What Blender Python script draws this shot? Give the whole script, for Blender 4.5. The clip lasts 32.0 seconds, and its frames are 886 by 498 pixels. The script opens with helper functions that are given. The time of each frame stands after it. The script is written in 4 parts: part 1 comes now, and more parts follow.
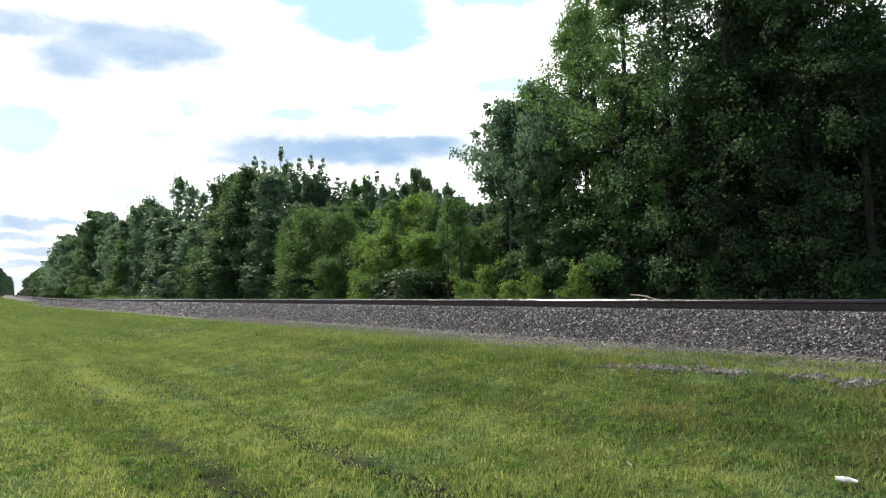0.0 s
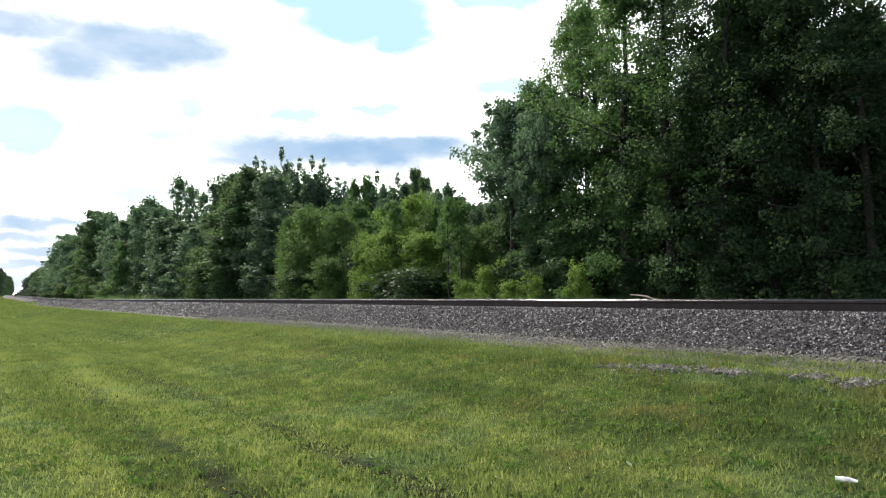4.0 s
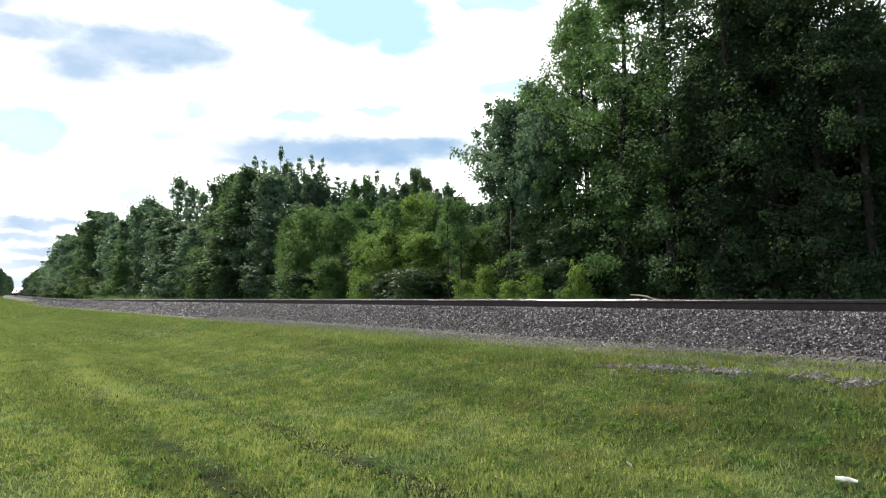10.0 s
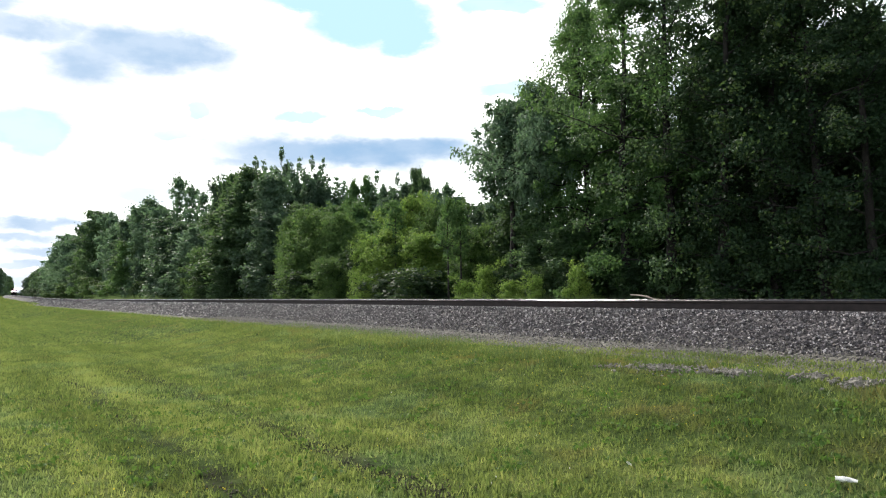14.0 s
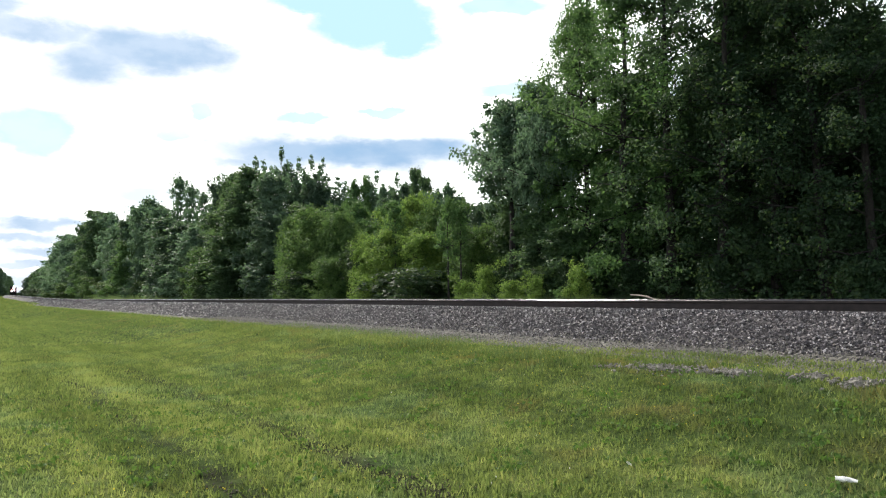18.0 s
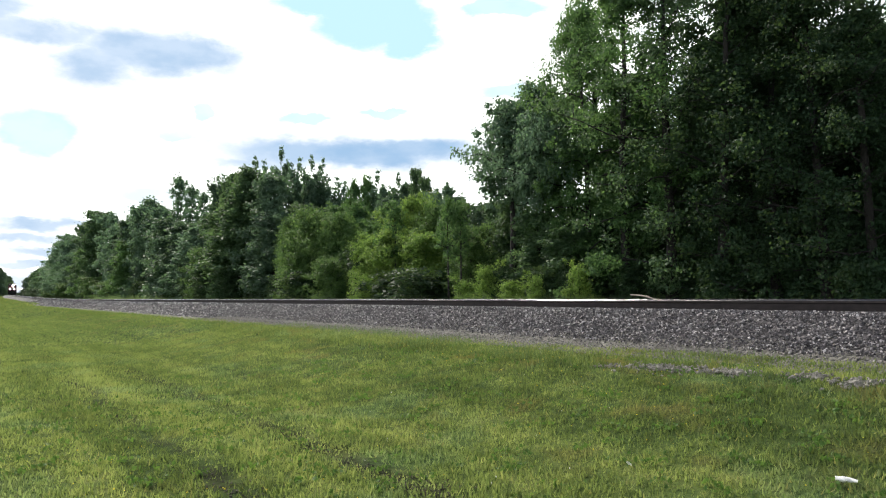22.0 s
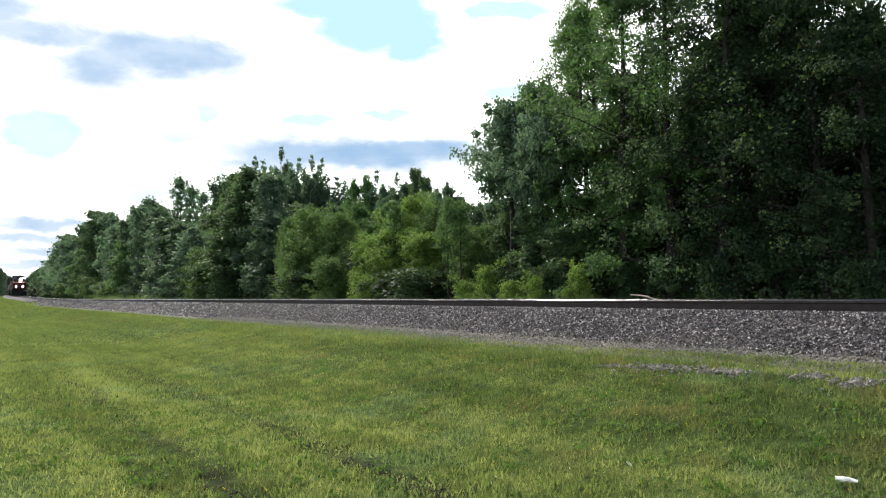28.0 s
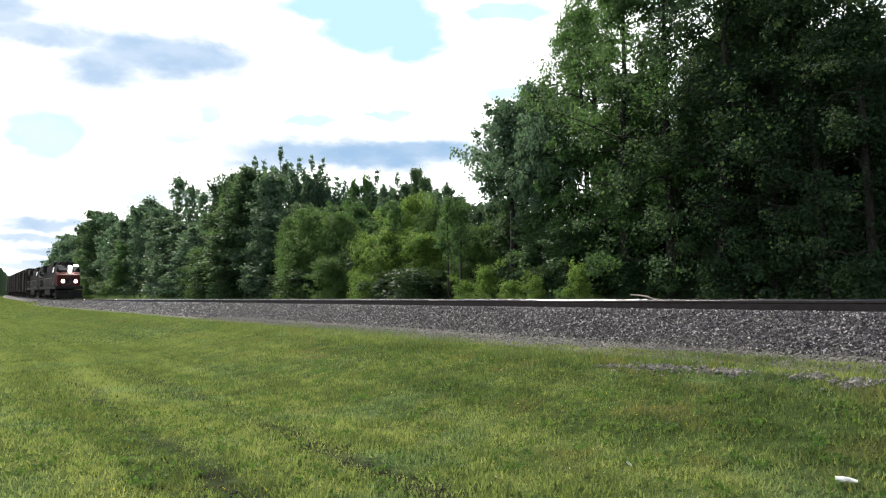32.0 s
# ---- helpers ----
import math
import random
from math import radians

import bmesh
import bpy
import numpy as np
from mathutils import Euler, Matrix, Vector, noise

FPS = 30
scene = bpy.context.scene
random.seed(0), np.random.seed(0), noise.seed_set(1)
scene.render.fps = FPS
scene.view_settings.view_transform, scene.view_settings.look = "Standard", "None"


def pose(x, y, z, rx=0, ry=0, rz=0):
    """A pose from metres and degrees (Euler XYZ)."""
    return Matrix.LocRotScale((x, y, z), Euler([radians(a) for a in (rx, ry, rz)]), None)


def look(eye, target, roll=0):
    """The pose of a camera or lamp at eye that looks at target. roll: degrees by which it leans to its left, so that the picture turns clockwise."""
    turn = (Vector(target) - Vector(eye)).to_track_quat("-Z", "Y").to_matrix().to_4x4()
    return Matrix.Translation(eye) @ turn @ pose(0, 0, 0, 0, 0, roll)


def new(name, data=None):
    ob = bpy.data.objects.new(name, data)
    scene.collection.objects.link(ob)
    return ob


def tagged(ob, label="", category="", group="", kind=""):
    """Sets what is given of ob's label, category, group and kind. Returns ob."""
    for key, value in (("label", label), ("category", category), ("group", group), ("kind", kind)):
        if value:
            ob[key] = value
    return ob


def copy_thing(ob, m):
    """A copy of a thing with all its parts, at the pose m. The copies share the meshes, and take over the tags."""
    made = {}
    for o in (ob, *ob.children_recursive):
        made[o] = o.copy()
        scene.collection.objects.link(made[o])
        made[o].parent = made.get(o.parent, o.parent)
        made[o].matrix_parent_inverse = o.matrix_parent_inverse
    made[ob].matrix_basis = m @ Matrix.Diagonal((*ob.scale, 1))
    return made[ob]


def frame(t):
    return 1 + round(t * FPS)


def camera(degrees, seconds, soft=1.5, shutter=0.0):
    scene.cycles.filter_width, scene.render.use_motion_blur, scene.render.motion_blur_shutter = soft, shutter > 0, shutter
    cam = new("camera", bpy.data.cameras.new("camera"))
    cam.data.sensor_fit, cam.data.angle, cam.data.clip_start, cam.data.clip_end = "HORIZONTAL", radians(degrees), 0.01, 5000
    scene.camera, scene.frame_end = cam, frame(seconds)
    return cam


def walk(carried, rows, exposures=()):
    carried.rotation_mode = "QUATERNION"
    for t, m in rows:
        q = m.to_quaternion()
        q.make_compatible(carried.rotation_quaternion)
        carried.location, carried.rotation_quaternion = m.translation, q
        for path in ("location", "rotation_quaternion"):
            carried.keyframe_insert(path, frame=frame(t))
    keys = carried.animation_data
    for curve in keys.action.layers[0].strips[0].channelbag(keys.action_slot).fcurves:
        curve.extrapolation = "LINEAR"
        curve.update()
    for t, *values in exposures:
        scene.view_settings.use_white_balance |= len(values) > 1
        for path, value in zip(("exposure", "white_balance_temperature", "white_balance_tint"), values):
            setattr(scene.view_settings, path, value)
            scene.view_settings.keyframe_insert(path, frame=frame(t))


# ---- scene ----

# ---------------------------------------------------------------- camera and light
HEADING, EYE_Z, RAIL_Z = 33.55, 1.45, 1.285
cam = camera(62.2, 32.0, soft=1.1)
EYE = Vector((0, 0, EYE_Z))
AIM = EYE + Vector((math.sin(radians(HEADING)), math.cos(radians(HEADING)), math.tan(radians(3.48))))
walk(cam, [(0, look(EYE, AIM, -0.65)), (32, look(EYE, AIM, -0.65))])

SUN_AZ, SUN_EL = -4.0, 44.0
world = bpy.data.worlds.new("sky")
scene.world = world
world.use_nodes = True
sky = world.node_tree.nodes.new("ShaderNodeTexSky")
sky.sky_type, sky.sun_disc = "NISHITA", False
sky.sun_elevation, sky.sun_rotation = radians(SUN_EL), radians(SUN_AZ)
back = world.node_tree.nodes["Background"]
world.node_tree.links.new(sky.outputs[0], back.inputs[0])
back.inputs[1].default_value = 0.10
sun_data = bpy.data.lights.new("sun", "SUN")
sun_data.energy, sun_data.angle, sun_data.color = 4.9, radians(0.6), (1.0, 0.94, 0.84)
sun = new("sun", sun_data)
SUN_WAY = Vector((math.sin(radians(SUN_AZ)) * math.cos(radians(SUN_EL)), math.cos(radians(SUN_AZ)) * math.cos(radians(SUN_EL)), math.sin(radians(SUN_EL))))
sun.matrix_world = look(SUN_WAY * 200, (0, 0, 0))
scene.view_settings.exposure = 0.18


# ---------------------------------------------------------------- node helpers and materials
class Nodes:
    """A short way to write a node tree."""

    def __init__(self, name):
        self.mat = bpy.data.materials.new(name)
        self.mat.use_nodes = True
        self.tree = self.mat.node_tree
        self.tree.nodes.clear()

    def add(self, kind, *inputs, **settings):
        n = self.tree.nodes.new("ShaderNode" + kind)
        for key, value in settings.items():
            setattr(n, key, value)
        for i, value in enumerate(inputs):
            self.put(n, i, value)
        return n

    def put(self, n, key, value):
        if value is None:
            return
        if isinstance(value, bpy.types.Node):
            value = value.outputs[0]
        if isinstance(value, bpy.types.NodeSocket):
            self.tree.links.new(value, n.inputs[key])
        else:
            n.inputs[key].default_value = value

    def maths(self, op, *inputs):
        return self.add("Math", *inputs, operation=op)

    def vec(self, op, *inputs):
        return self.add("VectorMath", *inputs, operation=op)

    def coords(self, which="Object"):
        return self.add("TexCoord").outputs[which]

    def noise(self, vector, scale, detail=3.0, rough=0.55):
        n = self.add("TexNoise")
        self.put(n, "Vector", vector)
        self.put(n, "Scale", scale), self.put(n, "Detail", detail), self.put(n, "Roughness", rough)
        return n

    def ramp(self, fac, *stops):
        n = self.add("ValToRGB", fac)
        e = n.color_ramp.elements
        while len(e) < len(stops):
            e.new(0.5)
        for k, (at, colour) in zip(e, stops):
            k.position, k.color = at, (*colour, 1)
        return n

    def span(self, value, a, b, c=0.0, d=1.0, smooth=True):
        n = self.add("MapRange", value, a, b, c, d)
        n.interpolation_type = "SMOOTHSTEP" if smooth else "LINEAR"
        return n

    def mix(self, fac, a, b, how="MIX"):
        n = self.add("Mix", data_type="RGBA", blend_type=how)
        self.put(n, 0, fac), self.put(n, 6, a), self.put(n, 7, b)
        return n.outputs[2]

    def bsdf(self, colour, rough=0.8, metal=0.0, bump=None, depth=0.02, spec=0.4, strength=0.6):
        n = self.add("BsdfPrincipled")
        self.put(n, "Base Color", colour), self.put(n, "Roughness", rough), self.put(n, "Metallic", metal)
        self.put(n, "Specular IOR Level", spec)
        if bump is not None:
            b = self.add("Bump")
            self.put(b, "Height", bump), self.put(b, "Distance", depth), self.put(b, "Strength", strength)
            self.put(n, "Normal", b)
        return n

    def out(self, shader):
        o = self.add("OutputMaterial")
        self.put(o, 0, shader)
        return self.mat


def plain_material(name, dark, light, scale=6.0, rough=0.7, metal=0.0, depth=0.004, spec=0.4):
    """A worn surface: two colours mixed by grain and stains at two sizes."""
    n = Nodes(name)
    p = n.coords()
    big, fine = n.noise(p, scale), n.noise(p, scale * 14, 2.0)
    f = n.maths("ADD", n.maths("MULTIPLY", big, 0.65), n.maths("MULTIPLY", fine, 0.35))
    col = n.ramp(f, (0.36, dark), (0.64, light))
    return n.out(n.bsdf(col, n.span(fine, 0.3, 0.7, rough - 0.08, rough + 0.08), metal, fine, depth, spec))


def leaf_material(name, dark, mid, light, glow=0.45, blue=1.3, tint_scale=0.35, sheen=0.22):
    n = Nodes(name)
    dark, mid, light = ((r * 0.85, g, b * blue * 1.06) for r, g, b in (dark, mid, light))
    geo = n.add("NewGeometry")
    p = n.coords()
    isl = geo.outputs["Random Per Island"]
    patch = n.noise(p, tint_scale, 2.0)
    own = n.add("ObjectInfo").outputs["Random"]
    f = n.maths("ADD", n.maths("MULTIPLY", isl, 0.4), n.maths("MULTIPLY", patch, 0.6))
    f = n.maths("ADD", f, n.span(own, 0.0, 1.0, -0.06, 0.08, False))
    col = n.ramp(f, (0.25, dark), (0.55, mid), (0.85, light))
    face = n.bsdf(col, 0.55, spec=sheen)
    thru = n.add("BsdfTranslucent", n.mix(0.25, col.outputs[0], (0.28, 0.44, 0.07 * blue, 1), "MIX"))
    return n.out(n.add("MixShader", glow, face, thru))


def grass_colours(n, p, extra=None):
    """The lawn's colours: mown stripes along the track, yellow-green and dark patches."""
    sep = n.add("SeparateXYZ", p)
    stretched = n.vec("MULTIPLY", p, (1.0, 0.10, 1.0))
    stripes = n.noise(stretched, 1.1, 3.0)
    broad = n.noise(p, 0.45, 4.0)
    small = n.noise(p, 3.2, 3.0)
    tuft = n.noise(p, 1.25, 3.0)
    f = n.maths("ADD", n.maths("MULTIPLY", stripes, 0.52), n.maths("MULTIPLY", broad, 0.24))
    f = n.maths("ADD", f, n.maths("ADD", n.maths("MULTIPLY", small, 0.36), n.maths("MULTIPLY", tuft, 0.24)))
    f = n.maths("ADD", f, n.maths("MULTIPLY", n.noise(p, 9.0, 3.0), 0.30))
    if extra is not None:
        f = n.maths("ADD", f, n.maths("MULTIPLY", n.maths("SUBTRACT", extra, 0.5), 0.17))
    # fresher strips between and beside the old wheel ruts
    for middle, half, gain in ((2.32, 0.55, 0.085), (3.85, 0.75, 0.05), (0.75, 0.6, 0.045)):
        off = n.maths("ABSOLUTE", n.maths("ADD", n.maths("SUBTRACT", sep.outputs[0], middle), n.maths("MULTIPLY", n.maths("SUBTRACT", tuft, 0.5), 0.5)))
        f = n.maths("ADD", f, n.span(off, half, 0.08, 0.0, gain))
    f = n.span(f, 0.67, 1.01, 0.0, 1.0, False)
    col = n.ramp(f, (0.06, (0.048, 0.068, 0.031)), (0.36, (0.110, 0.145, 0.057)), (0.62, (0.196, 0.243, 0.080)), (0.9, (0.33, 0.355, 0.122)))
    clover = n.span(n.noise(n.vec("ADD", p, (31.0, 7.0, 0.0)), 0.75, 4.0), 0.50, 0.66, 0.0, 0.55)
    col = n.mix(clover, col, n.mix(1.0, col, (0.72, 0.92, 1.4, 1), "MULTIPLY"))
    dry = n.maths("MULTIPLY", n.span(n.noise(n.vec("ADD", p, (3.0, 57.0, 0.0)), 1.3, 4.0), 0.52, 0.72), n.span(sep.outputs[0], 3.0, 7.0, 0.35, 1.0))
    col = n.mix(n.span(sep.outputs[1], 12.0, 34.0, 0.0, 0.6), col, (0.100, 0.150, 0.050, 1))
    return n.mix(dry, col, (0.20, 0.17, 0.075, 1))


def make_grass_ground():
    n = Nodes("lawn_soil")
    p = n.coords()
    col = grass_colours(n, p)
    fine = n.noise(p, 22.0, 4.0)
    # ground under the blades: dark green, with the shade of their gaps in it
    soil = n.ramp(fine, (0.35, (0.014, 0.026, 0.005)), (0.7, (0.035, 0.066, 0.010)))
    x = n.add("SeparateXYZ", p).outputs[0]
    near = n.maths("MINIMUM", n.maths("ABSOLUTE", n.maths("SUBTRACT", x, 2.97)), n.maths("ABSOLUTE", n.maths("SUBTRACT", x, 1.76)))
    rut = n.maths("MULTIPLY", n.span(n.maths("ADD", near, n.maths("MULTIPLY", n.maths("SUBTRACT", n.noise(p, 2.5, 3.0), 0.5), 0.5)), 0.3, 0.02), n.span(n.noise(p, 0.9, 4.0), 0.36, 0.54))
    rut = n.maths("MULTIPLY", rut, n.span(n.add("SeparateXYZ", p).outputs[1], 12.0, 5.0, 0.7, 1.0))
    # dark rut soil, darkened further in place of the shade between blades
    earth = n.ramp(fine, (0.35, (0.012, 0.012, 0.008)), (0.7, (0.032, 0.031, 0.020)))
    return n.out(n.bsdf(n.mix(n.maths("MULTIPLY", rut, 0.85), n.mix(0.32, soil, col), earth), 0.95, bump=fine, depth=0.04, spec=0.02))


def make_grass_blade():
    n = Nodes("grass_blade")
    p = n.coords()
    isl = n.add("NewGeometry").outputs["Random Per Island"]
    col = grass_colours(n, p, isl)
    straw = n.maths("GREATER_THAN", n.maths("FRACT", n.maths("MULTIPLY", isl, 37.0)), 0.975)
    col = n.add("MixRGB", n.maths("MULTIPLY", straw, 0.7), col, (0.36, 0.31, 0.12, 1))
    face = n.bsdf(col, 0.6, spec=0.15)
    thru = n.add("BsdfTranslucent", n.mix(0.25, col.outputs[0], (0.38, 0.52, 0.05, 1)))
    return n.out(n.add("MixShader", 0.5, face, thru))


def make_stone():
    n = Nodes("ballast_stone")
    p = n.coords()
    isl = n.maths("FRACT", n.maths("ADD", n.add("NewGeometry").outputs["Random Per Island"], n.add("ObjectInfo").outputs["Random"]))
    # random stone tones, spread wider so dark gaps and lit tops are in them
    col = n.ramp(isl, (0.0, (0.006, 0.005, 0.007)), (0.5, (0.028, 0.024, 0.028)), (0.8, (0.11, 0.096, 0.102)), (1.0, (0.50, 0.47, 0.47)))
    fine = n.noise(p, 60.0, 3.0)
    return n.out(n.bsdf(n.mix(0.18, col, n.ramp(fine, (0.3, (0.04, 0.034, 0.036)), (0.7, (0.15, 0.135, 0.136)))), 0.5, bump=fine, depth=0.006, spec=0.5))


def make_gravel():
    n = Nodes("gravel_bed")
    p = n.coords()
    v = n.add("TexVoronoi")
    n.put(v, "Vector", p), n.put(v, "Scale", 17.0)
    # bed kept very dark: shade in the gaps between stones is put into it
    col = n.ramp(v.outputs["Color"], (0.1, (0.018, 0.016, 0.018)), (0.5, (0.042, 0.037, 0.039)), (0.9, (0.13, 0.118, 0.116)))
    stain = n.noise(p, 0.8, 4.0)
    low = n.span(n.add("SeparateXYZ", p).outputs[2], 0.72, 0.62)
    col2 = n.mix(n.maths("MULTIPLY", low, n.span(stain, 0.3, 0.6, 0.35, 0.85)), col, (0.19, 0.178, 0.150, 1))
    h = n.maths("SUBTRACT", 1.0, v.outputs["Distance"])
    return n.out(n.bsdf(col2, 0.8, bump=h, depth=0.05, spec=0.3, strength=1.0))


def make_woodfloor():
    n = Nodes("wood_floor")
    p = n.coords()
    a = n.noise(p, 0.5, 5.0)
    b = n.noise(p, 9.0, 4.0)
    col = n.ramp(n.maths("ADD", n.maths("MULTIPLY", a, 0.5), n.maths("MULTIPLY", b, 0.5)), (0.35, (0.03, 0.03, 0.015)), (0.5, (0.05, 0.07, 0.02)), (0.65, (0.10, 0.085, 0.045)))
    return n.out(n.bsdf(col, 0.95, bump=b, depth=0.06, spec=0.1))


def make_glow(name, colour, power):
    n = Nodes(name)
    return n.out(n.add("Emission", (*colour, 1), power))


def make_backdrop():
    """Sky with broken cloud: white cumulus, grey bases and blue gaps, set out by bearing and height in degrees."""
    n = Nodes("cloudy_sky")
    p = n.coords()
    s = n.add("SeparateXYZ", p)
    x, y, z = s.outputs
    far = n.maths("SQRT", n.maths("ADD", n.maths("MULTIPLY", x, x), n.maths("MULTIPLY", y, y)))
    az = n.maths("MULTIPLY", n.maths("ARCTAN2", x, y), 57.2958)
    el = n.maths("MULTIPLY", n.maths("ARCTAN2", n.maths("SUBTRACT", z, 1.45), far), 57.2958)
    q = n.add("CombineXYZ", az, el, 0.0)
    wob = n.add("TexNoise")
    n.put(wob, "Vector", n.vec("MULTIPLY", q, (0.5, 1.0, 1.0))), n.put(wob, "Scale", 0.62), n.put(wob, "Detail", 5.0), n.put(wob, "Roughness", 0.6)
    shift = n.vec("MULTIPLY", n.vec("SUBTRACT", wob.outputs["Color"], (0.5, 0.5, 0.5)), (3.6, 2.0, 0.0))
    q2 = n.vec("ADD", q, shift)

    def blobs(rows, soft):
        total = None
        for ca, ce, wa, we, power in rows:
            d = n.vec("LENGTH", n.vec("MULTIPLY", n.vec("SUBTRACT", q2, (ca, ce, 0)), (1 / wa, 1 / we, 0)))
            m = n.span(d.outputs["Value"], 1.0 + soft, 1.0 - soft, 0.0, power)
            total = m if total is None else n.maths("MAXIMUM", total, m)
        return total

    blue = blobs(((27.2, 21.5, 4.9, 2.5, 1), (30.0, 20.2, 2.9, 1.6, 1), (23.4, 22.5, 4.0, 1.3, 1), (37.6, 22.3, 3.8, 0.7, 0.8), (3.2, 11.4, 2.2, 1.7, 0.7), (21.8, 13.8, 1.8, 0.55, 0.75), (28.2, 14.3, 2.0, 0.35, 0.7), (14.2, 13.9, 1.0, 0.5, 0.6), (12.7, 11.9, 1.3, 0.4, 0.5),
                  (38.9, 16.0, 2.6, 0.6, 0.7), (12.0, 7.4, 2.6, 0.6, 0.3), (-12, 15, 8, 3, 1), (60, 14, 9, 4, 1), (110, 12, 14, 5, 1), (170, 17, 20, 5, 1), (-70, 16, 15, 5, 1), (-130, 12, 20, 4, 1)), 0.20)
    grey = blobs(((10.6, 17.7, 5.4, 1.4, 0.85), (13.6, 18.1, 3.2, 1.1, 0.85), (6.6, 16.5, 2.8, 1.4, 0.8), (2.6, 18.2, 4.4, 0.9, 0.75), (-0.5, 19.6, 2.2, 1.4, 0.8), (25.4, 11.1, 9.6, 1.15, 1), (31.0, 11.4, 5.0, 0.9, 1), (20.0, 10.2, 5.0, 0.5, 0.7), (4.2, 5.2, 2.8, 0.40, 0.8), (3.2, 4.3, 2.2, 0.35, 0.7), (4.6, 3.3, 2.4, 0.32, 0.6),
                  (3.2, 2.3, 2.6, 0.32, 0.6), (4.4, 1.2, 3.4, 0.30, 0.5), (2.4, 0.4, 3.0, 0.30, 0.4), (-20, 8, 9, 1.4, 1), (75, 9, 12, 2, 1), (140, 8, 16, 2, 1), (-100, 9, 16, 2, 1)), 0.48)
    fluff = n.noise(n.vec("MULTIPLY", q, (0.5, 1.0, 1.0)), 0.5, 6.0)
    white = n.mix(n.span(fluff, 0.34, 0.60), (0.94, 0.98, 1.03, 1), (1.2, 1.2, 1.2, 1))
    c = n.mix(blue, white, (0.55, 0.83, 0.92, 1))
    c = n.mix(n.maths("MULTIPLY", grey, n.span(fluff, 0.3, 0.62, 1.0, 0.86)), c, (0.34, 0.52, 0.75, 1))
    power = n.span(n.maths("ADD", blue, grey), 0.12, 0.0, 1.0, 1.8)
    return n.out(n.add("Emission", c, power))


LAWN_SOIL = make_grass_ground()
BLADE = make_grass_blade()
STONE = make_stone()
FINE_GRAVEL = plain_material("fine_pale_gravel", (0.09, 0.084, 0.074), (0.30, 0.28, 0.245), 30, 0.85, depth=0.002)
GRAVEL = make_gravel()
WOODFLOOR = make_woodfloor()
SKY = make_backdrop()
RUST = plain_material("rusty_rail_side", (0.013, 0.010, 0.010), (0.029, 0.022, 0.021), 9, 0.85)


def make_polished():
    n = Nodes("polished_rail_top")
    p = n.vec("MULTIPLY", n.coords(), (30.0, 0.6, 1.0))
    streak = n.noise(p, 1.0, 3.0)
    return n.out(n.bsdf(n.ramp(streak, (0.35, (0.13, 0.13, 0.135)), (0.65, (0.23, 0.225, 0.22))), n.span(streak, 0.3, 0.7, 0.15, 0.22), 1.0))


POLISHED = make_polished()
TIE_WOOD = plain_material("creosoted_wood", (0.04, 0.032, 0.028), (0.10, 0.085, 0.07), 7, 0.9)
BARK = plain_material("grey_brown_bark", (0.010, 0.009, 0.008), (0.030, 0.027, 0.024), 5, 0.95, depth=0.03)
LEAVES = {
    "oak": leaf_material("oak_leaves", (0.034, 0.060, 0.024), (0.066, 0.108, 0.038), (0.135, 0.190, 0.060), 0.50),
    # paler, greyer leaves: sky sheen and sunlit highlights are put into the colour
    "grey_oak": leaf_material("grey_green_leaves", (0.070, 0.112, 0.057), (0.128, 0.184, 0.090), (0.21, 0.275, 0.134), 0.55),
    "ash": leaf_material("ash_leaves", (0.042, 0.086, 0.027), (0.092, 0.162, 0.045), (0.180, 0.262, 0.074), 0.52, 1.15),
    "poplar": leaf_material("poplar_leaves", (0.078, 0.125, 0.062), (0.135, 0.195, 0.088), (0.21, 0.27, 0.13), 0.52),
    # oak tones darkened: the shade inside the woods is put into this colour
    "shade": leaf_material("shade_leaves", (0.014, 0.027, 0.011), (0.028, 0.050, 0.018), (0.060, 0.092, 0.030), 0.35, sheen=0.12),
    "shrub": leaf_material("shrub_leaves", (0.090, 0.145, 0.026), (0.185, 0.255, 0.042), (0.33, 0.38, 0.07), 0.55, 1.15),
    "dull": leaf_material("dull_green_leaves", (0.042, 0.070, 0.038), (0.080, 0.120, 0.058), (0.155, 0.205, 0.098), 0.50),
    "bush": leaf_material("bush_leaves", (0.045, 0.085, 0.024), (0.092, 0.150, 0.036), (0.19, 0.25, 0.06), 0.46, 1.15),
    "clover": leaf_material("clover_leaves", (0.04, 0.075, 0.018), (0.08, 0.14, 0.03), (0.15, 0.22, 0.045), 0.45, 0.9),
    "weeds": leaf_material("weed_leaves", (0.10, 0.13, 0.04), (0.17, 0.20, 0.07), (0.30, 0.30, 0.14), 0.45, 1.15),
}


# ---------------------------------------------------------------- mesh helpers
def mesh_of(name, verts, faces, material, smooth=False):
    """A mesh from arrays: faces all with the same number of corners."""
    verts, faces = np.asarray(verts, dtype=np.float32), np.asarray(faces, dtype=np.int32)
    me = bpy.data.meshes.new(name)
    k = faces.shape[1]
    me.vertices.add(len(verts)), me.loops.add(faces.size), me.polygons.add(len(faces))
    me.vertices.foreach_set("co", verts.ravel())
    me.loops.foreach_set("vertex_index", faces.ravel())
    me.polygons.foreach_set("loop_start", np.arange(0, faces.size, k, dtype=np.int32))
    me.polygons.foreach_set("use_smooth", np.full(len(faces), smooth))
    me.update(calc_edges=True)
    me.validate()
    me.materials.append(material)
    return me


